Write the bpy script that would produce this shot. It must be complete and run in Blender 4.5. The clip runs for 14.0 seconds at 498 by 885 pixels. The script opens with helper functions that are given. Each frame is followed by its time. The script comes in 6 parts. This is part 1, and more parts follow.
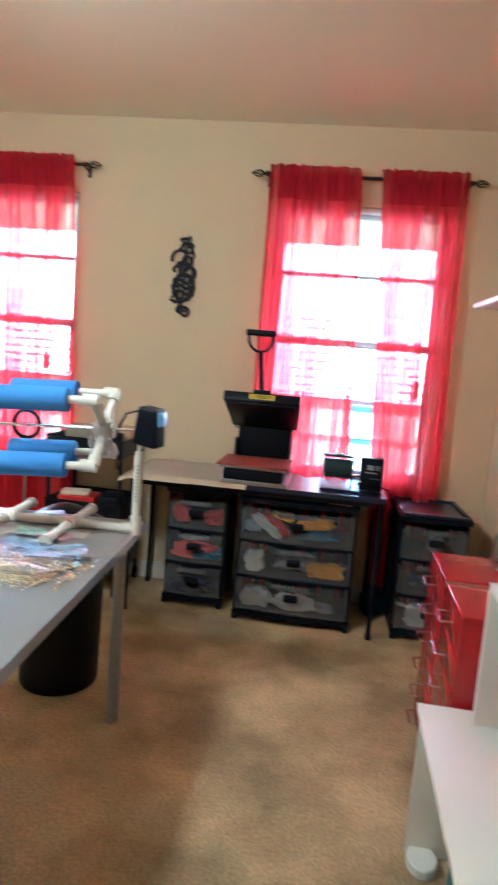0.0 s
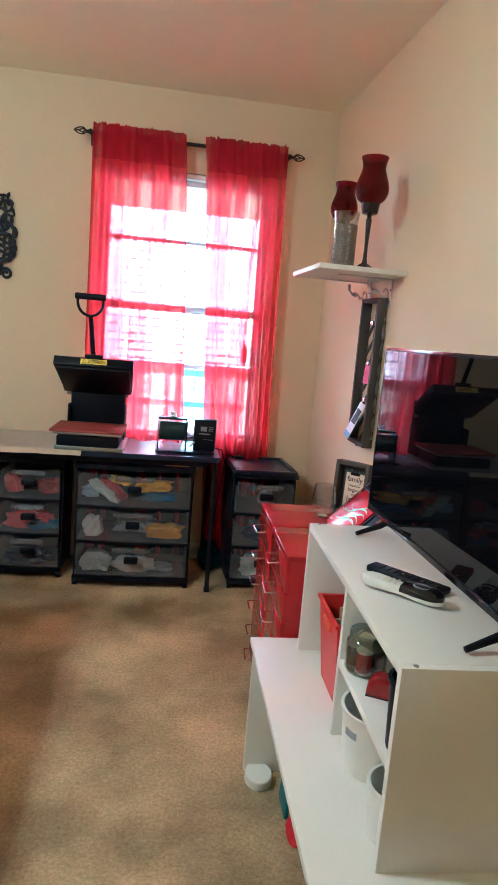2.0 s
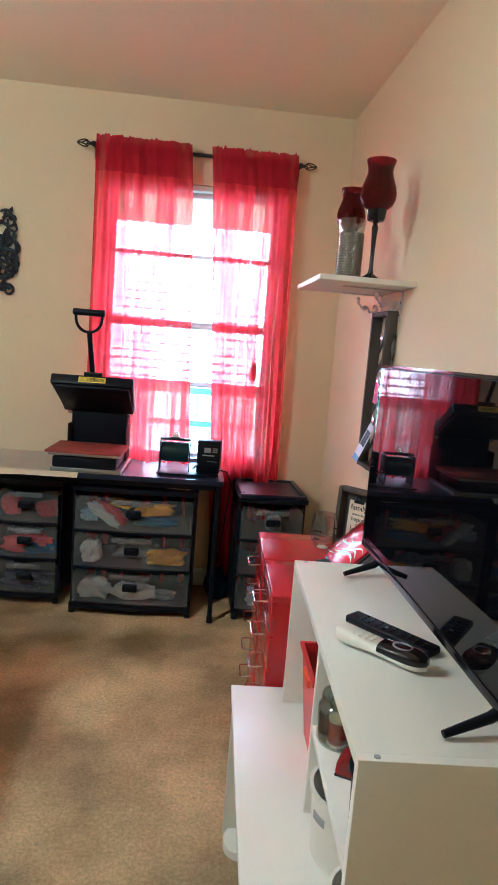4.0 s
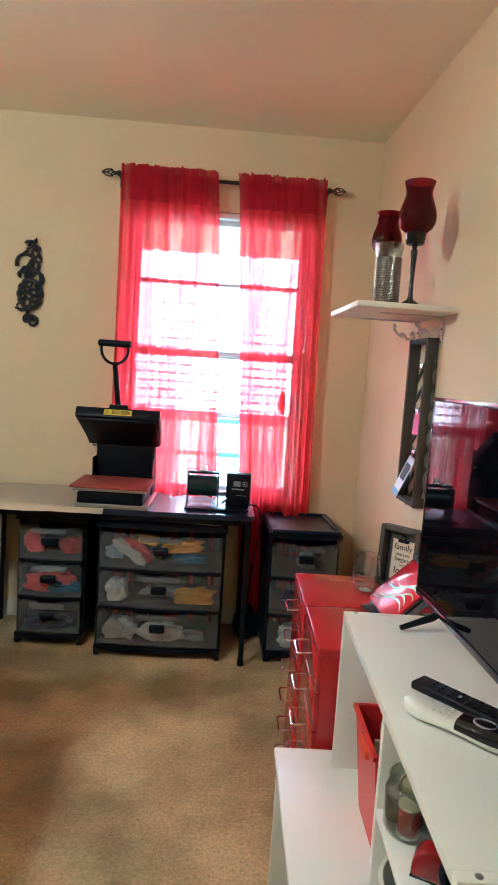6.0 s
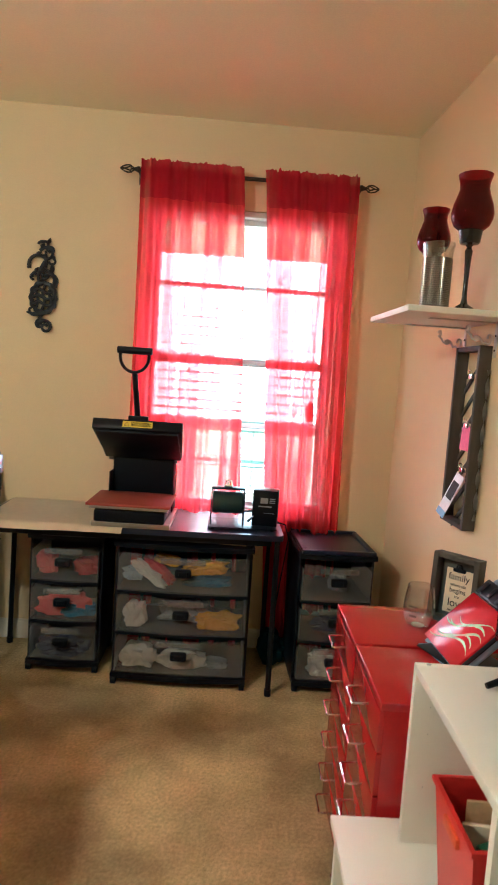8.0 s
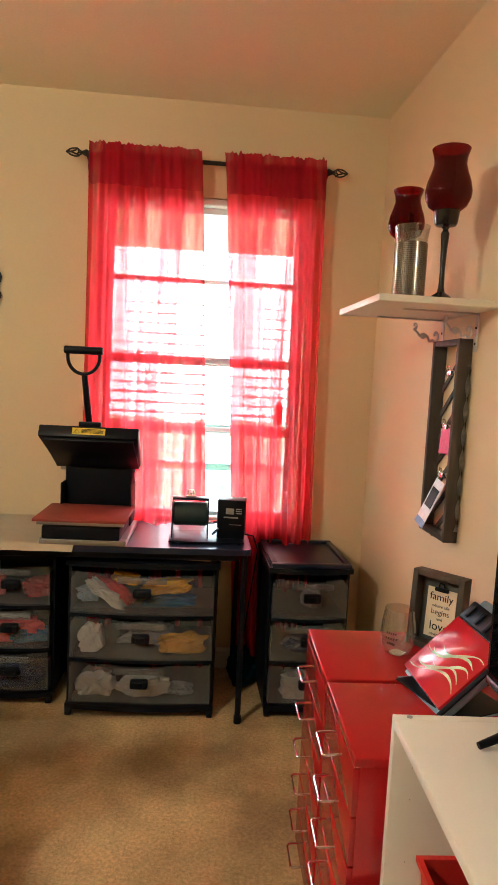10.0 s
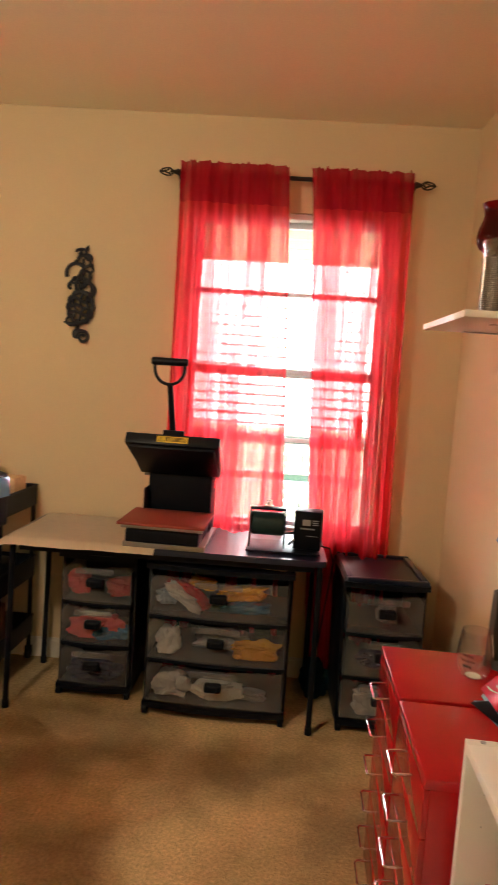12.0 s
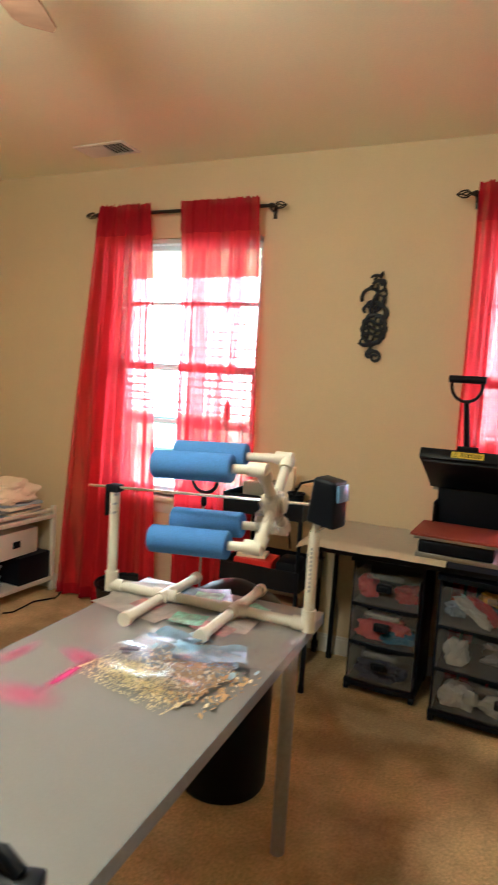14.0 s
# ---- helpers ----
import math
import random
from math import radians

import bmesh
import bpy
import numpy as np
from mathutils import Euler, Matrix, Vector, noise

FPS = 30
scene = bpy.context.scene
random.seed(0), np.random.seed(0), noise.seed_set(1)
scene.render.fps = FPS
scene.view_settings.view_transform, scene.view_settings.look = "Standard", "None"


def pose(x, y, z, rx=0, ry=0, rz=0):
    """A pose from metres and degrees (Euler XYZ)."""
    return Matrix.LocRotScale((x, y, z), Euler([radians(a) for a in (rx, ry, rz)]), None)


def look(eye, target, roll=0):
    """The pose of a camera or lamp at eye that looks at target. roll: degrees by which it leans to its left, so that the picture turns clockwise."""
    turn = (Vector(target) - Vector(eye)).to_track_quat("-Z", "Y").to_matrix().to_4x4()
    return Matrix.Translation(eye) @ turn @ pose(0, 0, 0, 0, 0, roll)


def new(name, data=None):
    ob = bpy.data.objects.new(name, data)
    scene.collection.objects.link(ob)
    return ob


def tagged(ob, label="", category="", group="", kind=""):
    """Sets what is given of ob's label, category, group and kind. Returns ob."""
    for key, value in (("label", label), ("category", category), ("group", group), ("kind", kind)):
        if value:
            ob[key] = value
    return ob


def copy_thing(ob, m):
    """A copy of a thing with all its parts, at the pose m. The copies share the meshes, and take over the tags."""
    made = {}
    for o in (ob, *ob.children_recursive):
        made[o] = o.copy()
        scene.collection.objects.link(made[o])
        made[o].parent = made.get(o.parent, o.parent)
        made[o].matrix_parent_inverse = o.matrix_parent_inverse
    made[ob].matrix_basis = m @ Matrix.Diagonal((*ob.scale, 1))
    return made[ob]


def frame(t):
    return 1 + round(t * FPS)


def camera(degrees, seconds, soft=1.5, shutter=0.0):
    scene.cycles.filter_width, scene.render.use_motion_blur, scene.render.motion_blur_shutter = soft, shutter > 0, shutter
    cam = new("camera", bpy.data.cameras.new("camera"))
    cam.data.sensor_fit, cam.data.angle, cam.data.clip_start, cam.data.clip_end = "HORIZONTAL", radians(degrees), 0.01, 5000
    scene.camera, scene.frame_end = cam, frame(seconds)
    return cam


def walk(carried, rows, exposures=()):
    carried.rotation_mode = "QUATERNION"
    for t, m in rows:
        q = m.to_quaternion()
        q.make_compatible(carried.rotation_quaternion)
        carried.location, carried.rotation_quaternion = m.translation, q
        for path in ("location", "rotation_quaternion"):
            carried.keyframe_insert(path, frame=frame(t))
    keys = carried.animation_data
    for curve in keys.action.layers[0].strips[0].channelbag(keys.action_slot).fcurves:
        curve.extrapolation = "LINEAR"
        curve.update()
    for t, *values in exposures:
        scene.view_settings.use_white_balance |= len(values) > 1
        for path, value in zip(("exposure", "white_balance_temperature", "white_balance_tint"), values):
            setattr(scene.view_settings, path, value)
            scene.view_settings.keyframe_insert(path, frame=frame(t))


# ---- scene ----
cam = camera(42.8, 14.0, soft=1.6, shutter=0.5)
METRES, EYE, TILT, LEAN, TURN = 1.5, 1.375, 0.0, 0.0, 8.0
ROWS = [
    (0.0, 0.0, 0.0, 0.0, 0.61, -7.72, -4.54),
    (0.5, 0.0049, -0.0292, -0.0047, -7.7, -9.0, -4.13),
    (1.0, 0.0076, -0.0542, -0.0075, -12.39, -8.72, -4.3),
    (1.5, 0.0021, -0.0617, -0.0052, -14.36, -8.64, -5.0),
    (2.0, 0.0001, -0.0597, -0.0079, -14.23, -9.43, -4.68),
    (4.5, 0.1625, 0.0542, 0.0002, -8.59, -7.46, -3.61),
    (5.0, 0.1709, 0.0613, -0.0003, -6.43, -6.85, -2.54),
    (5.5, 0.1554, 0.0829, -0.0002, -7.27, -7.23, -3.74),
    (6.0, 0.1084, 0.1271, 0.0097, -9.25, -6.04, -3.74),
    (6.5, 0.0525, 0.1584, 0.009, -12.93, -7.13, -4.64),
    (7.0, 0.0204, 0.1793, 0.0098, -11.26, -7.1, -4.29),
    (7.5, 0.0131, 0.2128, 0.0145, -9.35, -6.55, -4.41),
    (8.0, 0.054, 0.275, 0.0205, -8.98, -5.7, -3.83),
    (8.5, 0.1147, 0.3288, 0.0243, -10.37, -5.14, -2.74),
    (11.0, 0.1212, 0.4266, 0.0265, -11.05, -5.93, -2.98),
    (11.5, 0.1221, 0.4149, 0.0302, -8.54, -5.62, -2.93),
    (12.0, 0.1196, 0.3961, 0.0362, -3.67, -5.33, -3.87),
    (12.5, 0.1132, 0.3932, 0.0352, 2.61, -5.81, -3.63),
    (13.0, 0.0822, 0.3768, 0.0362, 8.47, -4.64, -2.42),
    (13.5, 0.0275, 0.3292, 0.0406, 13.35, -4.32, -2.91),
    (14.0, -0.0226, 0.2694, 0.0376, 17.78, -5.48, -3.48),
]
walk(cam, [(t, pose(0, 0, EYE, TILT, LEAN, TURN) @ pose(METRES * x, METRES * y, METRES * z, 90 + pitch, roll, yaw)) for t, x, y, z, yaw, pitch, roll in ROWS],
     exposures=[(0.0, 1.15, 3880, -3), (5.0, 1.17, 3950, -5), (6.2, 1.16, 4080, -6), (7.5, 1.14, 4440, -6), (8.7, 1.08, 4740, -5), (11.0, 0.92, 5540, 5), (12.5, 0.78, 5820, 9), (13.2, 0.80, 5420, 6), (14.0, 0.90, 4720, -4)])

# ---- world and lights ----
world = bpy.data.worlds.new("sky_world")
scene.world = world
world.use_nodes = True
wn = world.node_tree
sky = wn.nodes.new("ShaderNodeTexSky")
sky.sky_type, sky.sun_disc = "NISHITA", False
sky.sun_elevation, sky.sun_rotation = radians(50), radians(150)
wn.links.new(sky.outputs[0], wn.nodes["Background"].inputs[0])
wn.nodes["Background"].inputs[1].default_value = 0.15

sun = new("sun", bpy.data.lights.new("sun", "SUN"))
sun.data.energy, sun.data.angle, sun.data.color = 5.0, radians(12), (1.0, 0.95, 0.88)
sun.matrix_world = look((0, 0, 10), (2.5, 5.5, 5.2))


# ---- materials ----
def shader(name, rgb, rough=0.6, metal=0.0, grain=60.0, vary=0.12, bump=0.1, depth=0.002, broad=3.0, broad_vary=0.08, coat=0.0, spec=0.5, stretch=(1, 1, 1), sharp=0.25, detail=4.0, jag=0.5, ragged=0.5):
    """A surface with fine grain and broad unevenness in colour, gloss and relief."""
    m = bpy.data.materials.new(name)
    m.use_nodes = True
    nt = m.node_tree
    b = nt.nodes["Principled BSDF"]
    b.inputs["Metallic"].default_value = metal
    b.inputs["Coat Weight"].default_value = coat
    b.inputs["Specular IOR Level"].default_value = spec
    tc = nt.nodes.new("ShaderNodeTexCoord")
    mp = nt.nodes.new("ShaderNodeMapping")
    mp.inputs["Scale"].default_value = stretch
    nt.links.new(tc.outputs["Object"], mp.inputs[0])
    fine, wide = nt.nodes.new("ShaderNodeTexNoise"), nt.nodes.new("ShaderNodeTexNoise")
    fine.inputs["Scale"].default_value, fine.inputs["Detail"].default_value = grain, detail
    fine.inputs["Roughness"].default_value = jag
    wide.inputs["Scale"].default_value, wide.inputs["Detail"].default_value = broad, 5
    wide.inputs["Roughness"].default_value = ragged
    for n in (fine, wide):
        nt.links.new(mp.outputs[0], n.inputs["Vector"])
    def ramp(src, spread, lo=0.25):
        r = nt.nodes.new("ShaderNodeMapRange")
        r.inputs["From Min"].default_value, r.inputs["From Max"].default_value = lo, 1 - lo
        r.inputs["To Min"].default_value, r.inputs["To Max"].default_value = 1 - spread, 1 + spread
        nt.links.new(src, r.inputs["Value"])
        return r.outputs[0]
    mul = nt.nodes.new("ShaderNodeMath")
    mul.operation = "MULTIPLY"
    nt.links.new(ramp(fine.outputs[0], vary), mul.inputs[0])
    nt.links.new(ramp(wide.outputs[0], broad_vary, sharp), mul.inputs[1])
    vm = nt.nodes.new("ShaderNodeVectorMath")
    vm.operation = "SCALE"
    vm.inputs[0].default_value = rgb
    nt.links.new(mul.outputs[0], vm.inputs["Scale"])
    nt.links.new(vm.outputs[0], b.inputs["Base Color"])
    rr = nt.nodes.new("ShaderNodeMapRange")
    rr.inputs["To Min"].default_value, rr.inputs["To Max"].default_value = max(0.02, rough * 0.8), min(1, rough * 1.2)
    nt.links.new(wide.outputs[0], rr.inputs["Value"])
    nt.links.new(rr.outputs[0], b.inputs["Roughness"])
    if bump:
        bp = nt.nodes.new("ShaderNodeBump")
        bp.inputs["Strength"].default_value, bp.inputs["Distance"].default_value = bump, depth
        nt.links.new(fine.outputs[0], bp.inputs["Height"])
        nt.links.new(bp.outputs[0], b.inputs["Normal"])
    return m


def sheer(name, rgb, open_part, streak=60.0, band=9.0):
    """Thin woven stuff: partly open weave, partly threads that let light through."""
    m = bpy.data.materials.new(name)
    m.use_nodes = True
    nt = m.node_tree
    out = nt.nodes["Material Output"]
    nt.nodes.remove(nt.nodes["Principled BSDF"])
    hole, thru, face = nt.nodes.new("ShaderNodeBsdfTransparent"), nt.nodes.new("ShaderNodeBsdfTranslucent"), nt.nodes.new("ShaderNodeBsdfDiffuse")
    thru.inputs[0].default_value = face.inputs[0].default_value = (*rgb, 1)
    hole.inputs[0].default_value = (1.0, 0.72, 0.70, 1)
    # broad bands where the cloth lies in one or in several layers, and fine gathers within them
    tc, mp, add = nt.nodes.new("ShaderNodeTexCoord"), nt.nodes.new("ShaderNodeMapping"), nt.nodes.new("ShaderNodeMath")
    mp.inputs["Scale"].default_value = (1, 0.15, 0.035)
    nt.links.new(tc.outputs["Object"], mp.inputs[0])
    add.operation = "MULTIPLY_ADD"
    for k, (scale, detail) in enumerate(((band, 1.0), (streak, 2.0))):
        n = nt.nodes.new("ShaderNodeTexNoise")
        n.inputs["Scale"].default_value, n.inputs["Detail"].default_value = scale, detail
        nt.links.new(mp.outputs[0], n.inputs["Vector"])
        nt.links.new(n.outputs[0], add.inputs[0 if k == 0 else 2])
    add.inputs[1].default_value = 1.3
    unit, curve, rng = nt.nodes.new("ShaderNodeMapRange"), nt.nodes.new("ShaderNodeMath"), nt.nodes.new("ShaderNodeMapRange")
    unit.inputs["From Min"].default_value, unit.inputs["From Max"].default_value = 1.00, 1.34
    curve.operation, curve.inputs[1].default_value = "POWER", 2.1
    rng.inputs["To Min"].default_value, rng.inputs["To Max"].default_value = open_part * 0.12, open_part
    nt.links.new(add.outputs[0], unit.inputs["Value"])
    nt.links.new(unit.outputs[0], curve.inputs[0])
    nt.links.new(curve.outputs[0], rng.inputs["Value"])
    threads, mix = nt.nodes.new("ShaderNodeMixShader"), nt.nodes.new("ShaderNodeMixShader")
    threads.inputs[0].default_value = 0.4
    nt.links.new(thru.outputs[0], threads.inputs[1])
    nt.links.new(face.outputs[0], threads.inputs[2])
    nt.links.new(rng.outputs[0], mix.inputs[0])
    nt.links.new(threads.outputs[0], mix.inputs[1])
    nt.links.new(hole.outputs[0], mix.inputs[2])
    nt.links.new(mix.outputs[0], out.inputs[0])
    return m


def clear(name, rgb=(1, 1, 1), gloss=0.12, rough=0.03, haze=0.0, haze_rgb=(0.6, 0.6, 0.6), rim=0.6):
    """Thin clear or frosted sheet: see-through, with gloss and some haze."""
    m = bpy.data.materials.new(name)
    m.use_nodes = True
    nt = m.node_tree
    out = nt.nodes["Material Output"]
    nt.nodes.remove(nt.nodes["Principled BSDF"])
    tr, gl, df = nt.nodes.new("ShaderNodeBsdfTransparent"), nt.nodes.new("ShaderNodeBsdfGlossy"), nt.nodes.new("ShaderNodeBsdfDiffuse")
    tr.inputs[0].default_value, df.inputs[0].default_value = (*rgb, 1), (*haze_rgb, 1)
    gl.inputs["Roughness"].default_value = rough
    fog, mix, fr = nt.nodes.new("ShaderNodeMixShader"), nt.nodes.new("ShaderNodeMixShader"), nt.nodes.new("ShaderNodeLayerWeight")
    fr.inputs[0].default_value = 0.5
    rise = nt.nodes.new("ShaderNodeMath")
    rise.operation = "POWER"
    rise.inputs[1].default_value = 3.0
    nt.links.new(fr.outputs["Facing"], rise.inputs[0])
    lift = nt.nodes.new("ShaderNodeMath")
    lift.operation, lift.use_clamp = "MULTIPLY_ADD", True
    lift.inputs[1].default_value, lift.inputs[2].default_value = rim, gloss * 0.2
    fog.inputs[0].default_value = haze
    nt.links.new(tr.outputs[0], fog.inputs[1])
    nt.links.new(df.outputs[0], fog.inputs[2])
    nt.links.new(rise.outputs[0], lift.inputs[0])
    nt.links.new(lift.outputs[0], mix.inputs[0])
    nt.links.new(fog.outputs[0], mix.inputs[1])
    nt.links.new(gl.outputs[0], mix.inputs[2])
    nt.links.new(mix.outputs[0], out.inputs[0])
    return m


def glow(name, rgb, strength):
    m = bpy.data.materials.new(name)
    m.use_nodes = True
    b = m.node_tree.nodes["Principled BSDF"]
    b.inputs["Base Color"].default_value = (*rgb, 1)
    b.inputs["Emission Color"].default_value, b.inputs["Emission Strength"].default_value = (*rgb, 1), strength
    return m


M_WALL = shader("wall_paint", (0.77, 0.63, 0.40), 0.75, grain=220, vary=0.03, bump=0.15, depth=0.001, broad=1.3, broad_vary=0.04)
M_CEIL = shader("ceiling_paint", (0.88, 0.83, 0.62), 0.9, grain=160, vary=0.04, bump=0.25, depth=0.002, broad=1.0, broad_vary=0.03)
M_CARPET = shader("carpet_pile", (0.59, 0.445, 0.235), 0.97, grain=85, vary=0.40, bump=0.8, depth=0.010, broad=1.5, broad_vary=0.32, spec=0.1, detail=5.0, jag=0.75, sharp=0.41, stretch=(1.0, 1.0, 1), ragged=0.56)
M_TRIM = shader("white_trim_paint", (0.78, 0.74, 0.66), 0.45, grain=40, vary=0.03, bump=0.05)
M_WHITE = shader("white_laminate", (0.87, 0.85, 0.78), 0.34, grain=300, vary=0.02, bump=0.04, depth=0.0005, broad=2, broad_vary=0.03)
M_VINYL = shader("white_vinyl", (0.80, 0.80, 0.80), 0.4, grain=90, vary=0.03, bump=0.03)
# the slight blue here imitates skylight reflected by black plastic
M_BLACK = shader("black_plastic", (0.004, 0.006, 0.011), 0.45, spec=0.18, grain=240, vary=0.2, bump=0.15, depth=0.0006)
M_BLACKGLOSS = shader("black_gloss", (0.008, 0.008, 0.01), 0.12, grain=50, vary=0.1, bump=0.0)
M_BLACKMETAL = shader("black_powder_coat", (0.005, 0.007, 0.012), 0.4, spec=0.18, grain=300, vary=0.2, bump=0.25, depth=0.0006)
# blue in the base colour stands in for sky mirrored on the black top
M_DESK = shader("black_desktop_sky_tint", (0.013, 0.022, 0.052), 0.30, spec=0.5, grain=200, vary=0.2, bump=0.1, depth=0.0005)
M_IRON = shader("dark_bronze_iron", (0.035, 0.026, 0.022), 0.45, 0.6, grain=120, vary=0.3, bump=0.3, depth=0.001)
M_CURTAIN = sheer("red_sheer_voile", (0.72, 0.030, 0.046), 0.40, streak=34.0)
# darker red for doubled cloth, and for shade behind the heading
M_HEADER = sheer("red_sheer_doubled_shaded", (0.52, 0.014, 0.036), 0.26, streak=40.0)
M_REDMETAL = shader("red_enamel_steel", (0.42, 0.005, 0.008), 0.24, grain=140, vary=0.05, bump=0.04, depth=0.0005, coat=0.2)
M_CHROME = shader("chrome_wire", (0.85, 0.85, 0.86), 0.12, 1.0, bump=0)
M_STEEL = shader("grey_steel", (0.45, 0.46, 0.48), 0.35, 0.8, grain=200, vary=0.1, bump=0.05)
M_DRAWER = clear("frosted_drawer_plastic", (0.88, 0.90, 0.93), 0.2, 0.36, 0.22, (0.42, 0.43, 0.45), 0.40)
M_GLASS = clear("window_glass", (0.97, 0.99, 0.98), 0.1, 0.01)
M_CLEAR = clear("clear_glass", (0.95, 0.96, 0.96), 0.55, 0.02, 0.02, (0.6, 0.6, 0.6), 0.9)
M_REDGLASS = clear("ruby_glass", (0.50, 0.013, 0.022), 0.12, 0.04, 0.07, (0.20, 0.003, 0.006), 0.30)
M_SKYGLOW = glow("bright_sky", (1.0, 0.98, 0.94), 8.3)
M_LAMP = glow("lit_frosted_glass", (1.0, 0.76, 0.48), 114.0)


# ---- building helpers ----
def link_mesh(name, bm, material, parent=None, label="", smooth=38):
    me = bpy.data.meshes.new(name)
    bm.normal_update()
    bm.to_mesh(me)
    bm.free()
    me.materials.append(material)
    if smooth:
        me.polygons.foreach_set("use_smooth", [True] * len(me.polygons))
        me.set_sharp_from_angle(angle=radians(smooth))
    ob = new(name, me)
    if parent:
        ob.parent = parent
    if label:
        ob["label"] = label
    return ob


def part(name, bm, material, parent, label=""):
    return link_mesh(name, bm, material, parent, label)


def whole(name, bm, material, label, category, m=None, group="", kind=""):
    """A thing that is one mesh."""
    ob = link_mesh(name, bm, material)
    if m is not None:
        ob.matrix_world = m
    return tagged(ob, label, category, group, kind)


def thing(name, m, label, category, group="", kind=""):
    ob = new(name)
    ob.empty_display_size = 0.05
    ob.matrix_world = m
    return tagged(ob, label, category, group, kind)


def join(bm, other):
    """Add the bmesh other to bm."""
    me = bpy.data.meshes.new("temporary")
    other.to_mesh(me)
    other.free()
    bm.from_mesh(me)
    bpy.data.meshes.remove(me)
    return bm


def box(x0, x1, y0, y1, z0, z1, bevel=0.0, seg=2, m=None):
    bm = bmesh.new()
    bmesh.ops.create_cube(bm, size=1.0)
    for v in bm.verts:
        v.co = Vector(((x0 + x1) / 2 + v.co.x * (x1 - x0), (y0 + y1) / 2 + v.co.y * (y1 - y0), (z0 + z1) / 2 + v.co.z * (z1 - z0)))
    if bevel:
        bmesh.ops.bevel(bm, geom=bm.edges[:], offset=bevel, segments=seg, affect="EDGES", profile=0.5)
    if m is not None:
        bm.transform(m)
    return bm


def boxes(rows, bevel=0.0):
    bm = bmesh.new()
    for r in rows:
        join(bm, box(*r, bevel=bevel))
    return bm


def tube(points, r, seg=12, closed=False, caps=True):
    """A round bar along points; r is one radius or one for each point."""
    bm = bmesh.new()
    pts = [Vector(p) for p in points]
    n = len(pts)
    rings = []
    side = None
    for i, p in enumerate(pts):
        a = pts[i - 1] if (i or closed) else p
        b = pts[(i + 1) % n] if (i < n - 1 or closed) else p
        d = (b - a).normalized()
        if side is None:
            side = d.orthogonal().normalized()
        side = (side - d * side.dot(d)).normalized()
        up = d.cross(side)
        rad = r[i] if isinstance(r, (list, tuple)) else r
        rings.append([bm.verts.new(p + (side * math.cos(2 * math.pi * k / seg) + up * math.sin(2 * math.pi * k / seg)) * rad) for k in range(seg)])
    for i in range(n if closed else n - 1):
        a, b = rings[i], rings[(i + 1) % n]
        for k in range(seg):
            bm.faces.new((a[k], a[(k + 1) % seg], b[(k + 1) % seg], b[k]))
    if caps and not closed:
        bm.faces.new(rings[0][::-1])
        bm.faces.new(rings[-1])
    return bm


def lathe(profile, seg=32, m=None, cap=True):
    """A turned form from (radius, height) rows."""
    bm = bmesh.new()
    rings = [[bm.verts.new((max(r, 1e-4) * math.cos(2 * math.pi * k / seg), max(r, 1e-4) * math.sin(2 * math.pi * k / seg), z)) for k in range(seg)] for r, z in profile]
    for a, b in zip(rings, rings[1:]):
        for k in range(seg):
            bm.faces.new((a[k], a[(k + 1) % seg], b[(k + 1) % seg], b[k]))
    if cap:
        bm.faces.new(rings[0][::-1])
        bm.faces.new(rings[-1])
    if m is not None:
        bm.transform(m)
    return bm


def arc(cx, cz, r, a0, a1, n=10, y=0.0):
    return [(cx + r * math.cos(radians(a0 + (a1 - a0) * i / n)), y, cz + r * math.sin(radians(a0 + (a1 - a0) * i / n))) for i in range(n + 1)]


def blob(size, seed, rough=0.25, sub=4):
    """A crumpled lump, as of loose cloth, lying on z = 0."""
    bm = bmesh.new()
    bmesh.ops.create_icosphere(bm, subdivisions=sub, radius=1.0)
    for v in bm.verts:
        d = 1 + rough * (noise.noise(v.co * 1.4 + Vector((seed * 3.7, seed, 0))) + 0.7 * abs(noise.noise(v.co * 2.6 + Vector((0, seed * 5.1, seed)))) + 0.35 * abs(noise.noise(v.co * 6.5 + Vector((seed, 0, seed * 2.2)))) - 0.25)
        v.co = Vector((math.copysign(abs(v.co.x) ** 0.75, v.co.x) * d * size[0] / 2, v.co.y * d * size[1] / 2, max(-0.8, v.co.z * d) * size[2] / 2 + size[2] * 0.4))
    return bm


def heap(size, seed):
    """Loose cloth, bunched: flattened lobes with sharp-crested folds, lying on z = 0."""
    bm = bmesh.new()
    bmesh.ops.create_icosphere(bm, subdivisions=5, radius=1.0)
    o = Vector((seed * 3.7, seed * 1.3, seed * 0.7))
    for v in bm.verts:
        p = v.co.copy()
        q = p + 0.35 * Vector((noise.noise(p * 1.3 + o), noise.noise(p * 1.3 + o * 2), noise.noise(p * 1.3 - o)))
        lobe = noise.noise(q * 1.5 + o)
        crest = 1 - 2 * abs(noise.noise(Vector((q.x * 3.6, q.y * 1.2, q.z * 2.2)) + o))
        fine = 1 - 2 * abs(noise.noise(Vector((q.x * 6.5, q.y * 3.0, q.z * 7.5)) - o))
        d = 0.80 + 0.42 * lobe + 0.15 * max(0, crest) ** 2 + 0.035 * fine
        sq = lambda t, e: math.copysign(abs(t) ** e, t)
        v.co = Vector((sq(p.x, 0.8) * d * size[0] / 2, sq(p.y, 0.6) * d * size[1] / 2, max(-0.72, sq(p.z, 0.8) * d) * size[2] / 2 + size[2] * 0.36))
    return bm


# ---- the room ----
X0, X1, Y0, Y1, ZC = -3.56, 0.845, -3.4, 3.68, 2.645
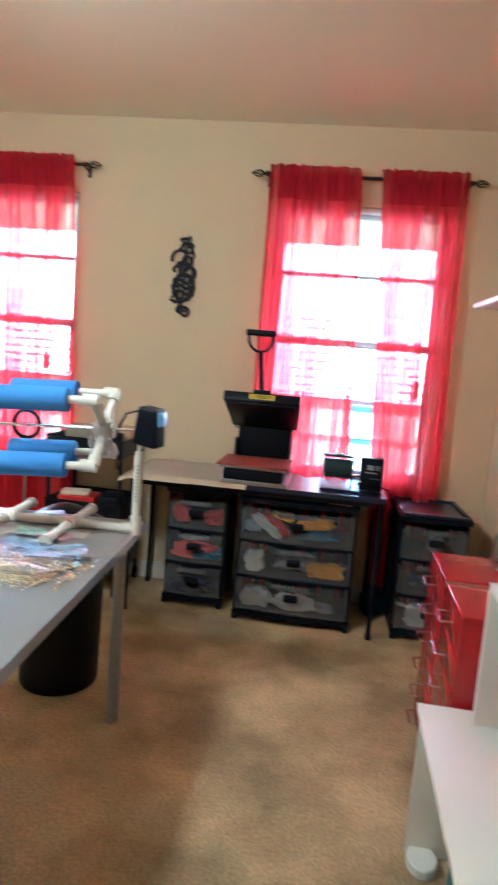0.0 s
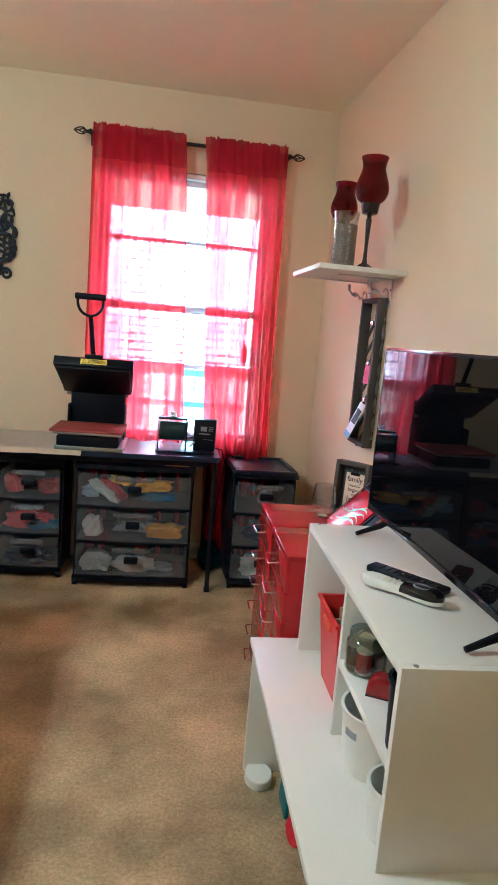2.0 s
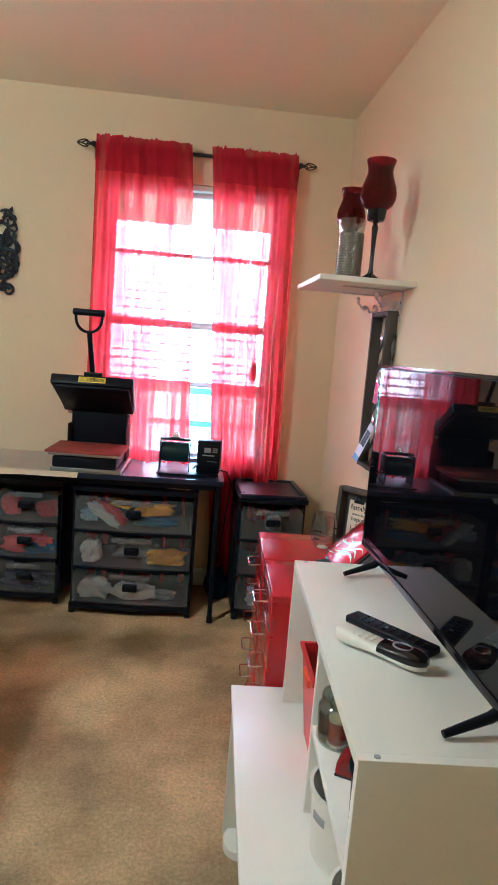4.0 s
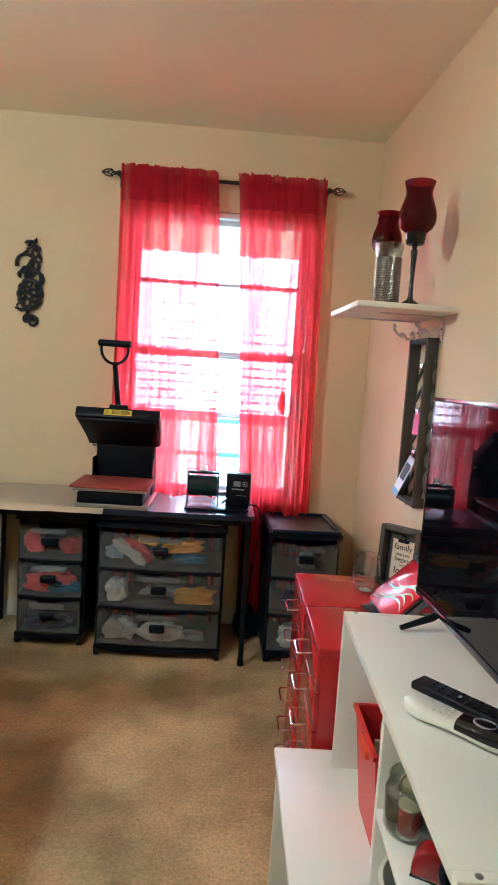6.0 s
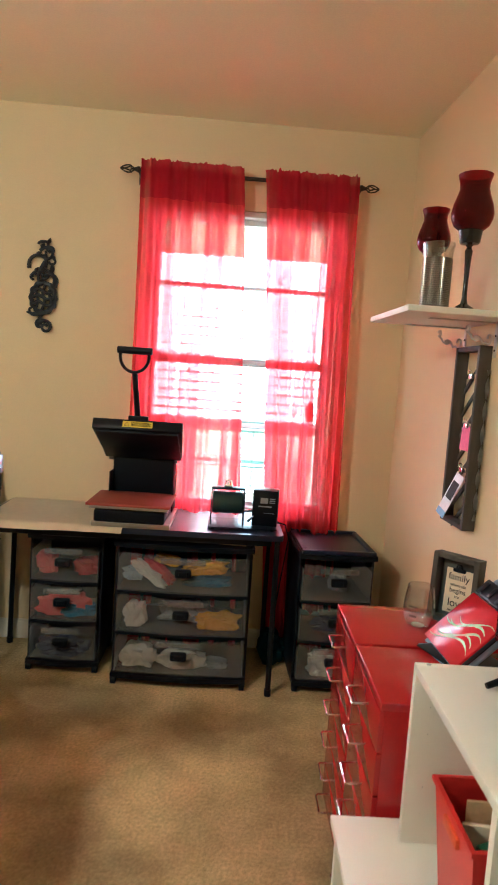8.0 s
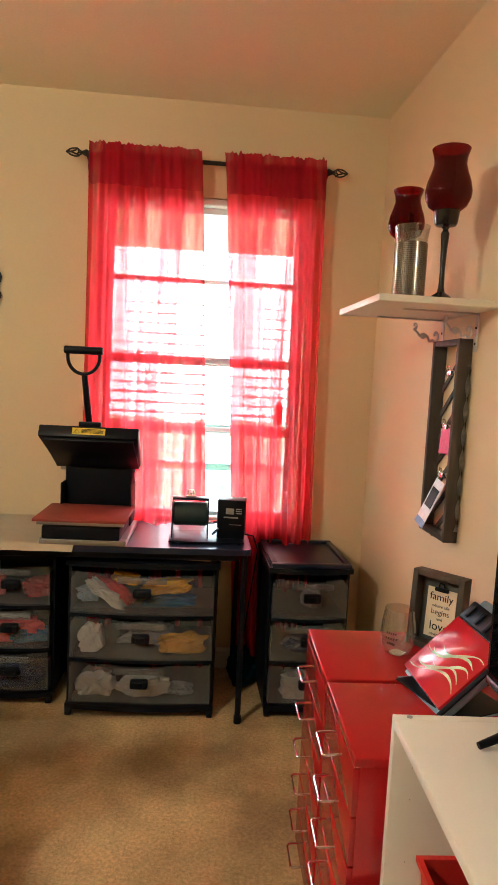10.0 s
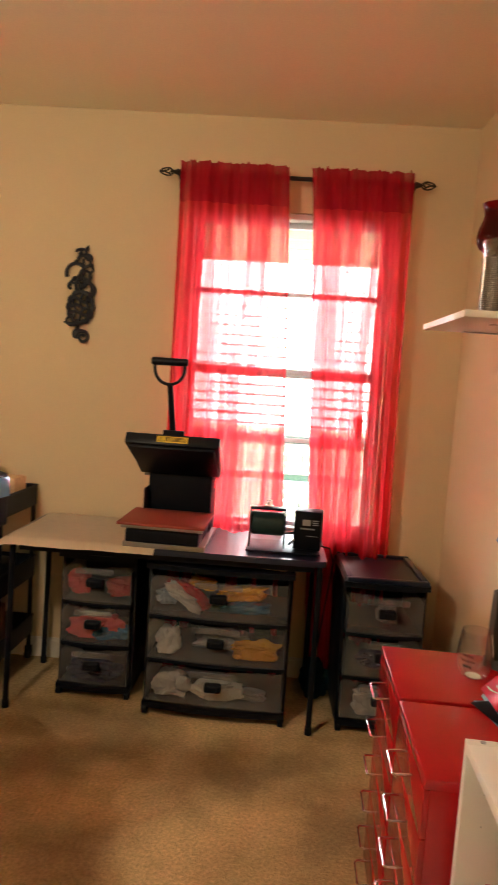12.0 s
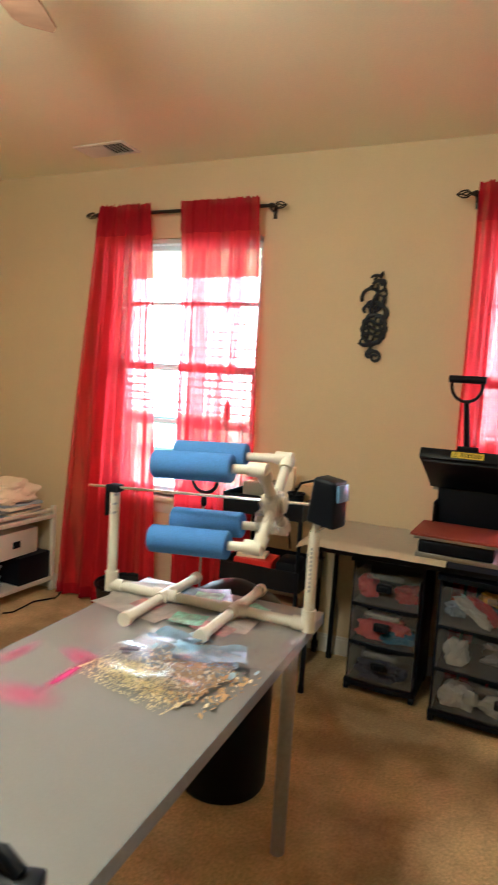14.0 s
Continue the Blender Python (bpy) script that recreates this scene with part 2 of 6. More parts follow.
W1, W2, SILL, HEAD = (-0.46, 0.50), (-2.56, -1.60), 0.72, 2.23
T = 0.14
# the two walls meet at the corner (X1, Y1) and run a little askew to the axes
NORTH = pose(X1, Y1, 0, 0, 0, 1.9) @ pose(-X1, -Y1, 0)
EAST = pose(X1, Y1, 0, 0, 0, 3.3) @ pose(-X1, -Y1, 0)

tagged(link_mesh("floor", box(X0 - T - 0.1, X1 + T + 0.45, Y0 - T, Y1 + T, -0.12, 0.0), M_CARPET), "tan cut-pile carpet with trodden lighter and darker patches", "carpet", kind="structure")
tagged(link_mesh("ceiling", box(X0 - T - 0.1, X1 + T + 0.45, Y0 - T, Y1 + T, ZC, ZC + 0.12), M_CEIL), "off-white painted ceiling", "ceiling", kind="structure")
north = boxes([(X0 - T, X1 + T, Y1, Y1 + T, 0.0, SILL), (X0 - T, X1 + T, Y1, Y1 + T, HEAD, ZC), (X0 - T, W2[0], Y1, Y1 + T, SILL, HEAD),
               (W2[1], W1[0], Y1, Y1 + T, SILL, HEAD), (W1[1], X1 + T, Y1, Y1 + T, SILL, HEAD)])
tagged(link_mesh("wall_north", north, M_WALL), "beige painted wall with two windows", "wall", kind="structure").matrix_world = NORTH
tagged(link_mesh("wall_east", box(X1, X1 + T, Y0 - 0.1, Y1, 0, ZC), M_WALL), "beige painted side wall", "wall", kind="structure").matrix_world = EAST
tagged(link_mesh("wall_west", box(X0 - T, X0, Y0, Y1 - 0.15, 0, ZC), M_WALL), "beige painted side wall", "wall", kind="structure")
tagged(link_mesh("wall_south", box(X0 - T, X1 + T + 0.45, Y0 - T, Y0, 0, ZC), M_WALL), "beige painted wall closing the room", "wall", kind="structure")


def baseboard(x0, x1, y0, y1, m=Matrix()):
    bm = box(x0, x1, y0, y1, 0.0, 0.085)
    join(bm, box(x0 + (0.004 if x1 - x0 < 0.1 else 0), x1 - (0.004 if x1 - x0 < 0.1 else 0), y0 + (0.004 if y1 - y0 < 0.1 else 0), y1 - (0.004 if y1 - y0 < 0.1 else 0), 0.085, 0.1))
    ob = tagged(link_mesh("baseboard", bm, M_TRIM), "white painted baseboard", "baseboard", kind="structure")
    ob.matrix_world = m
    return ob


baseboard(X0, X1, Y1 - 0.014, Y1 - 0.001, NORTH)
baseboard(X1 - 0.014, X1 - 0.001, Y0, Y1 - 0.015, EAST)
baseboard(X0 + 0.001, X0 + 0.014, Y0, Y1 - 0.17)
baseboard(X0 + 0.015, X1 + 0.36, Y0 + 0.001, Y0 + 0.014)


def window(name, x0, x1):
    """A double-hung window with grilles, a sill and glass."""
    w = thing(name, NORTH, "white double-hung window with divided panes, bright daylight outside", "window", kind="structure")
    ya, yb = Y1 + 0.05, Y1 + 0.12
    f = 0.022
    part("window_frame", boxes([(x0, x0 + f, ya, yb, SILL, HEAD), (x1 - f, x1, ya, yb, SILL, HEAD), (x0 + f, x1 - f, ya, yb, HEAD - f, HEAD), (x0 + f, x1 - f, ya, yb, SILL, SILL + f)], 0.003), M_VINYL, w)
    part("window_sill", box(x0 - 0.03, x1 + 0.03, Y1 - 0.045, Y1 + 0.05, SILL - 0.03, SILL, 0.006), M_TRIM, w, "white painted sill")
    part("apron", box(x0 - 0.01, x1 + 0.01, Y1 - 0.016, Y1 - 0.001, SILL - 0.1, SILL - 0.031, 0.004), M_TRIM, w)
    mid = 1.49
    for z0, z1, y in ((SILL + f, mid + 0.02, Y1 + 0.06), (mid - 0.02, HEAD - f, Y1 + 0.09)):
        a, b = x0 + f, x1 - f
        s = 0.03
        sash = part("sash", boxes([(a, a + s, y, y + 0.028, z0, z1), (b - s, b, y, y + 0.028, z0, z1), (a + s, b - s, y, y + 0.028, z0, z0 + s), (a + s, b - s, y, y + 0.028, z1 - s, z1)], 0.002), M_VINYL, w)
        zm = 1.165 if z0 < 1 else 1.868
        part("grille", box(a + s, b - s, y + 0.010, y + 0.018, zm - 0.011, zm + 0.011), M_VINYL, sash)
        pane = part("pane", box(a + s, b - s, y + 0.0125, y + 0.0155, z0 + s, z1 - s), M_GLASS, sash, "clear glass pane")
        pane.visible_shadow = False
    return w


window("window_1", *W1)
window("window_2", *W2)


def blind(x0, x1, tx):
    """A venetian blind with its slats turned open."""
    b = thing("venetian_blind", NORTH @ pose((x0 + x1) / 2, Y1 + 0.02, SILL), "white horizontal slat blind, lowered with slats open", "window blind", "window blinds")
    h = (x1 - x0) / 2 - 0.012
    part("headrail", box(-h, h, -0.02, 0.022, HEAD - SILL - 0.03, HEAD - SILL - 0.004, 0.003), M_VINYL, b)
    part("bottom_rail", box(-h, h, -0.022, 0.022, 0.012, 0.028, 0.004), M_VINYL, b)
    slat = bmesh.new()
    prof = [(-0.023, -0.0006), (-0.008, 0.0004), (0.008, 0.0004), (0.023, -0.0006)]
    rows = [[slat.verts.new((sx * h, y, z + dz)) for y, z in prof] for dz in (0.0, 0.0018) for sx in (-1, 1)]
    for lo, hi in ((rows[0], rows[1]), (rows[3], rows[2])):
        for k in range(3):
            slat.faces.new((lo[k], hi[k], hi[k + 1], lo[k + 1]))
    slat.faces.new((rows[0][0], rows[2][0], rows[3][0], rows[1][0]))
    slat.faces.new((rows[0][3], rows[1][3], rows[3][3], rows[2][3]))
    slat.transform(pose(0, 0, 0, 9))
    first = part("slat", slat, M_VINYL, b)
    z = 0.06
    first.location.z = z
    while z < HEAD - SILL - 0.09:
        z += 0.046
        s = new("slat", first.data)
        s.parent, s.location.z = b, z
    part("cord_tassel", join(tube([(tx, -0.040, 0.60), (tx, -0.034, HEAD - SILL - 0.03)], 0.0018, 6), lathe([(0.010, 0.0), (0.020, 0.008), (0.019, 0.07), (0.012, 0.10), (0.003, 0.112)], 14, pose(tx, -0.042, 0.487))), M_TRIM, b, "pull cord with a tassel")
    for dx in (-0.62 * h, 0.62 * h):
        part("ladder_cord", boxes([(dx - 0.001, dx + 0.001, y - 0.001, y + 0.001, 0.02, HEAD - SILL - 0.03) for y in (-0.0245, 0.0245)]), M_VINYL, b)
    return b


blind(*W1, 0.376)
blind(*W2, 0.33)

# outside: sky, lawn, porch
tagged(link_mesh("backdrop", boxes([(-40, 40, 30, 30.1, -2, 26), (-40.1, -40, 4.2, 30, -2, 26), (40, 40.1, 4.2, 30, -2, 26)]), M_SKYGLOW), "bright hazy sky beyond the windows", "sky", kind="structure")
M_LAWN = shader("dry_lawn", (0.36, 0.32, 0.17), 0.9, grain=8, vary=0.3, bump=0.3, broad=0.4, broad_vary=0.2)
tagged(link_mesh("ground", box(-40, 40, Y1 + T + 0.01, 30, -0.7, -0.5), M_LAWN), "sunlit dry yellowish lawn outside", "lawn", kind="structure")

M_PORCH = shader("cream_boards", (0.62, 0.60, 0.46), 0.6, grain=30, vary=0.05, bump=0.05)
tagged(link_mesh("porch_roof", box(-4.6, 2.2, 3.87, 5.5, 2.34, 2.5, 0.01), M_PORCH), "shaded cream boarded porch roof outside", "porch roof", kind="structure")
M_RAIL = shader("teal_grey_paint", (0.20, 0.36, 0.36), 0.6)
M_BALUSTER = shader("pale_teal_paint", (0.52, 0.62, 0.62), 0.6)
rail = thing("porch_railing", pose(-0.9, 5.5, 0), "teal grey porch railing with square balusters outside the window", "railing")
part("top_rail", box(-3.3, 3.1, -0.04, 0.04, 0.98, 1.07, 0.006), M_RAIL, rail)
part("bottom_rail", box(-3.3, 3.1, -0.03, 0.03, -0.05, 0.0, 0.006), M_VINYL, rail)
part("middle_rail", box(-3.3, 3.1, -0.035, 0.035, 0.70, 0.76, 0.006), M_RAIL, rail)
bal = part("baluster", box(-0.012, 0.012, -0.012, 0.012, 0.001, 0.979), M_BALUSTER, rail)
bal.location.x = -3.24
for i in range(1, 50):
    b = new("baluster", bal.data)
    b.parent, b.location.x = rail, -3.24 + i * 0.127
for x in (-3.34, 3.14):
    part("post", box(x - 0.04, x + 0.04, -0.04, 0.04, -0.5, 2.32, 0.004), M_VINYL, rail)


# ---- curtains ----
def curtain(x_top, x_bot, side_pull, seed, label):
    """A gathered sheer panel on a rod: ruffled heading, rod pocket, long loose folds."""
    rng = random.Random(seed)
    cx = (x_top[0] + x_top[1]) / 2
    c = thing("curtain", NORTH @ pose(cx, 3.598, 0.02), label, "curtain", "sheer curtains")
    nu, nv = 240, 44
    z_hi, z_lo, z_pocket = 2.402, 0.02, 2.228
    ph = [rng.uniform(0, 6.28) for _ in range(6)]

    def place(u, z):
        k = max(0.0, (z_hi - z) / (z_hi - z_lo))
        s = k ** 0.8
        left, right = x_top[0] + (x_bot[0] - x_top[0]) * s, x_top[1] + (x_bot[1] - x_top[1]) * s
        wave = 0.016 * math.sin(u * 38 + ph[0] + 1.2 * math.sin(u * 7 + ph[1])) + 0.010 * math.sin(u * 71 + ph[2] + k * 2) + 0.016 * math.sin(u * 13 + ph[3] + k * 1.5)
        grow = 0.35 + 1.0 * min(1, k * 1.6)
        if z > z_pocket:
            grow = 0.3
        sway = 0.012 * math.sin(k * 3 + ph[4] + u * 5)
        x = left + (right - left) * (u + 0.012 * math.sin(u * 38 + ph[5]) * min(1, k * 3)) + side_pull * math.sin(math.pi * k) * 0.5
        y = wave * grow + sway * k
        if z > 2.372:
            y += 0.008 * noise.noise(Vector((u * 34, seed, 0)))
        return Vector((x - cx, y - (0.026 if z > z_pocket else 0.012 + 0.014 * max(0.0, 1 - k * 5)), z - 0.02))

    def sheet(z0, z1, n, dy=0.0):
        bm = bmesh.new()
        rows = []
        for j in range(n + 1):
            z = z0 + (z1 - z0) * j / n
            rows.append([bm.verts.new(place(i / nu, z + (0.015 * noise.noise(Vector((i * 0.15, seed * 3.0, 0))) * (1 if j == n and z1 > 2.4 else 0))) + Vector((0, dy, 0))) for i in range(nu + 1)])
        for a, b in zip(rows, rows[1:]):
            for i in range(nu):
                bm.faces.new((a[i], a[i + 1], b[i + 1], b[i]))
        return bm

    part("panel", sheet(z_lo, z_pocket, nv), M_CURTAIN, c)
    # below the ruffle the darker red paints in the unlit wall behind
    part("heading", sheet(z_pocket, z_hi, 8), M_HEADER, c, "ruffled heading, doubled at the top, darkened below for the unlit wall behind")
    part("hem", sheet(z_lo, z_lo + 0.07, 3, -0.004), M_HEADER, c, "doubled hem")
    return c


curtain((-0.50, -0.016), (-0.505, 0.10), 0.0, 1, "sheer red voile curtain panel on a dark rod")
curtain((0.085, 0.542), (0.235, 0.592), 0.0, 2, "sheer red voile curtain panel drawn to one side")
curtain((-2.615, -2.262), (-2.86, -2.12), 0.0, 3, "sheer red voile curtain panel flaring towards the floor")
curtain((-2.072, -1.592), (-2.03, -1.53), 0.0, 4, "sheer red voile curtain panel beside the wall ornament")


def curtain_rod(x0, x1):
    c = thing("curtain_rod", NORTH @ pose((x0 + x1) / 2, 3.60, 2.358), "dark bronze curtain rod with scrolled open finials", "curtain rod", "curtain rods")
    h = (x1 - x0) / 2
    part("rod", tube([(-h + 0.09, 0, 0), (h - 0.09, 0, 0)], 0.0095, 14), M_IRON, c)
    for s in (-1, 1):
        f = part("finial", tube([(s * (h - 0.1), 0, 0), (s * (h - 0.09), 0, 0), (s * (h - 0.085), 0, 0), (s * (h - 0.075), 0, 0)], [0.013, 0.015, 0.012, 0.008], 14), M_IRON, c)
        bm = bmesh.new()
        for turn in range(4):
            pts = []
            for i in range(25):
                a = i / 24
                r = 0.019 * max(0.02, math.sin(math.pi * min(1, a * 1.05))) ** 0.8
                pts.append((s * (h - 0.078 + 0.062 * a + 0.008 * math.sin(a * 9)), r * math.cos(turn * 1.571 + a * 2.4), r * math.sin(turn * 1.571 + a * 2.4)))
            join(bm, tube(pts, 0.0034, 7))
        join(bm, lathe([(0.001, -0.008), (0.006, -0.004), (0.008, 0.0), (0.006, 0.004), (0.001, 0.008)], 12, pose(s * (h - 0.012), 0, 0, 0, 90, 0)))
        part("scroll", bm, M_IRON, f)
        bx = s * (h - 0.098)
        part("bracket", join(tube([(bx, 0, -0.012), (bx, 0.03, -0.018), (bx, 0.078, -0.018)], 0.006, 8), box(bx - 0.011, bx + 0.011, 0.074, 0.079, -0.05, 0.02, 0.002)), M_IRON, c)
    return c


curtain_rod(-0.607, 0.649)
curtain_rod(-2.738, -1.442)

# black lid; the blue of reflected sky is mixed into its colour
M_LID = shader("smooth_black_lid_sky_tint", (0.010, 0.016, 0.036), 0.3, spec=0.3, grain=90, vary=0.1, bump=0.02)
M_LIP = clear("milky_lip", (0.9, 0.9, 0.92), 0.2, 0.3, 0.22, (0.36, 0.37, 0.39))

# ---- desk with carts ----
def desk():
    d = thing("folding_desk", pose(-0.395, 3.125, 0, 0, 0, 1.6), "black folding work table with slim tubular legs", "desk")
    w = 0.665
    top = box(-w, w, 0.0, 0.50, 0.705, 0.73)
    bmesh.ops.bevel(top, geom=[e for e in top.edges if abs(e.verts[0].co.z - e.verts[1].co.z) > 0.01], offset=0.03, segments=5, affect="EDGES", profile=0.5)
    part("tabletop", top, M_DESK, d)
    part("apron", boxes([(-w + 0.05, w - 0.05, 0.03, 0.05, 0.675, 0.704), (-w + 0.05, w - 0.05, 0.45, 0.47, 0.675, 0.704)]), M_BLACKMETAL, d)
    for x in (-w + 0.025, w - 0.025):
        for y in (0.0, 0.44):
            leg = part("leg", tube([(x, y + 0.03, 0.7), (x, y, 0.012)], 0.0125, 12), M_BLACKMETAL, d)
            part("foot_cap", tube([(x, y + 0.001, 0.03), (x, y, 0.0)], 0.0155, 12), M_BLACK, leg)
    return d


desk()


def drawer_cart(m, w, h, dep, label, lid):
    """Three clear drawers in a black frame on casters; the front faces -y, the origin is at the floor under the front's middle."""
    c = thing("drawer_cart", m, label, "drawer cart", "plastic drawer carts")
    a = w / 2
    z0 = 0.045
    z1 = h
    part("side_panel", box(-a, -a + 0.012, 0.03, dep, z0, z1, 0.003), M_BLACK, c)
    part("side_panel", box(a - 0.012, a, 0.03, dep, z0, z1, 0.003), M_BLACK, c)
    part("back_panel", box(-a + 0.0125, a - 0.0125, dep - 0.01, dep, z0, z1 - 0.02), M_BLACK, c)
    gap = 0.022
    dh = (z1 - 0.03 - z0 - gap) / 3

    def bowed(z, t, bow, y_in, inset=0.0):
        bm = bmesh.new()
        n = 14
        front = [(-a + inset + (w - 2 * inset) * i / n, -bow * (1 - (2 * i / n - 1) ** 2)) for i in range(n + 1)]
        outline = front + [(a - inset, y_in), (-a + inset, y_in)]
        lo = [bm.verts.new((x, y, z)) for x, y in outline]
        hi = [bm.verts.new((x, y, z + t)) for x, y in outline]
        bm.faces.new(lo[::-1])
        bm.faces.new(hi)
        k = len(outline)
        for i in range(k):
            bm.faces.new((lo[i], lo[(i + 1) % k], hi[(i + 1) % k], hi[i]))
        return bm

    part("base_rail", bowed(z0 - 0.014, gap, 0.022, dep), M_BLACK, c)
    for i in range(1, 3):
        part("cross_rail", bowed(z0 + i * dh + 0.002, gap - 0.008, 0.02, dep - 0.011, 0.0125), M_BLACK, c)
    top = part("top", bowed(z1 - 0.03, 0.022, 0.026, dep + 0.004, -0.006), M_BLACK, c)
    if lid:
        rim = boxes([(-a + 0.004, a - 0.004, -0.012, 0.016, z1 - 0.007, z1 + 0.012), (-a + 0.004, a - 0.004, dep - 0.026, dep, z1 - 0.007, z1 + 0.012),
                     (-a + 0.004, -a + 0.03, 0.0165, dep - 0.0265, z1 - 0.007, z1 + 0.012), (a - 0.03, a - 0.004, 0.0165, dep - 0.0265, z1 - 0.007, z1 + 0.012)], 0.004)
        part("lid_tray", join(rim, box(-a + 0.0305, a - 0.0305, 0.017, dep - 0.027, z1 - 0.0075, z1 + 0.001)), M_LID, top, "smooth recessed lid with a raised rim")
    for i in range(3):
        zb = z0 + i * dh + gap - 0.006
        zt = z0 + (i + 1) * dh
        bm = bmesh.new()
        n = 14
        b = a - 0.016
        rows = []
        for j in range(7):
            f = j / 6
            flare = 0.014 * f
            dip = 0.006 if f > 0.95 else 0.0
            rows.append([bm.verts.new((-b + 2 * b * q / n, -0.020 * (1 - (2 * q / n - 1) ** 2) - flare + 0.006, zb + (zt - zb) * f - dip * max(0, 1 - ((2 * q / n - 1) / 0.36) ** 6))) for q in range(n + 1)])
        for r0, r1 in zip(rows, rows[1:]):
            for q in range(n):
                bm.faces.new((r0[q], r0[q + 1], r1[q + 1], r1[q]))
        bmesh.ops.solidify(bm, geom=bm.faces[:], thickness=0.003)
        tub = bmesh.new()
        for wall in ((-b, -b + 0.002, 0.0, dep - 0.03, zb, zt - 0.03), (b - 0.002, b, 0.0, dep - 0.03, zb, zt - 0.03), (-b, b, 0.0, dep - 0.03, zb, zb + 0.002)):
            join(tub, box(*wall))
        d = part("drawer", bm, M_DRAWER, c, "frosted clear drawer")
        part("tub", tub, M_DRAWER, d)
        lipw = min(0.10, a * 0.5)
        zl = zt - 0.030
        part("finger_lip", box(-lipw, lipw, -0.046, -0.034, zl - 0.004, zl + 0.02, 0.006, 3), M_LIP, d, "milky finger lip")
        zc = zb + (zt - zb) * 0.57
        hw = 0.036
        grip = box(-hw, hw, -0.052, -0.020, zc - 0.018, zc + 0.018, 0.008, 3)
        join(grip, box(-hw * 0.5, hw * 0.5, -0.056, -0.048, zc - 0.012, zc + 0.012, 0.004))
        part("handle", grip, M_BLACK, d, "black pull handle")
    for x in (-a + 0.014, a - 0.014):
        for y in (0.008, dep - 0.03):
            k = part("caster", tube([(x - 0.012, y, 0.019), (x - 0.010, y, 0.019), (x + 0.010, y, 0.019), (x + 0.012, y, 0.019)], [0.015, 0.019, 0.019, 0.015], 16), M_BLACK, c)
            part("caster_fork", box(x - 0.014, x + 0.014, y - 0.012, y + 0.012, 0.018, z0 - 0.01, 0.004), M_BLACK, k)
    return c


drawer_cart(pose(-0.163, 3.172, 0), 0.61, 0.665, 0.38, "wide three-drawer cart of frosted plastic in a black frame", False)
drawer_cart(pose(-0.71, 3.262, 0), 0.335, 0.655, 0.33, "narrow three-drawer cart of frosted plastic under the desk", False)
drawer_cart(pose(0.528, 3.200, 0, 0, 0, 3.0), 0.345, 0.655, 0.40, "narrow three-drawer cart with a black lid in the corner", True)

# ---- red drawer cabinets ----
M_PULL = shader("bright_chrome_pull", (0.74, 0.75, 0.78), 0.16, 1.0, bump=0)


def red_cabinet(m):
    c = thing("drawer_cabinet", m, "glossy red steel six-drawer cabinet with chrome wire pulls", "drawer cabinet", "red drawer cabinets")
    w, dep, h = 0.312, 0.43, 0.692
    part("body", boxes([(0.012, dep, -w / 2, -w / 2 + 0.004, 0.03, h - 0.02), (0.012, dep, w / 2 - 0.004, w / 2, 0.03, h - 0.02), (dep - 0.004, dep, -w / 2 + 0.004, w / 2 - 0.004, 0.03, h - 0.02), (0.012, dep - 0.004, -w / 2 + 0.004, w / 2 - 0.004, 0.03, 0.034)], 0.0012), M_REDMETAL, c)
    part("top", box(0.0, dep + 0.001, -w / 2 - 0.001, w / 2 + 0.001, h - 0.022, h, 0.004, 3), M_REDMETAL, c)
    n = 6
    step = (h - 0.022 - 0.036) / n
    for i in range(n):
        z = 0.036 + i * step
        d = part("drawer", box(0.0, 0.02, -w / 2 + 0.004, w / 2 - 0.004, z + 0.0015, z + step - 0.0025, 0.0025), M_REDMETAL, c)
        zc = z + step * 0.62
        g = 0.045
        pts = [(0.0, -g, zc), (-0.034, -g, zc - 0.002), (-0.040, -g + 0.006, zc - 0.004), (-0.040, g - 0.006, zc - 0.004), (-0.034, g, zc - 0.002), (0.0, g, zc)]
        part("handle", tube(pts, 0.0029, 8), M_PULL, d, "square chrome wire pull")
        part("label_slot", box(-0.0008, 0.002, -0.0025, 0.0025, zc + 0.003, zc + 0.02), M_BLACK, d)
    for x in (0.04, dep - 0.04):
        for y in (-w / 2 + 0.03, w / 2 - 0.03):
            part("caster", tube([(x, y - 0.008, 0.017), (x, y + 0.008, 0.017)], 0.017, 12), M_BLACK, c)
    return c


cab = red_cabinet(pose(0.397, 2.285, 0))
copy_thing(cab, pose(0.397, 1.957, 0))

# ---- white stepped stand ----
STAND = pose(0.437, 1.715, 0, 0, 0, -0.9) @ pose(-0.437, -1.715, 0)


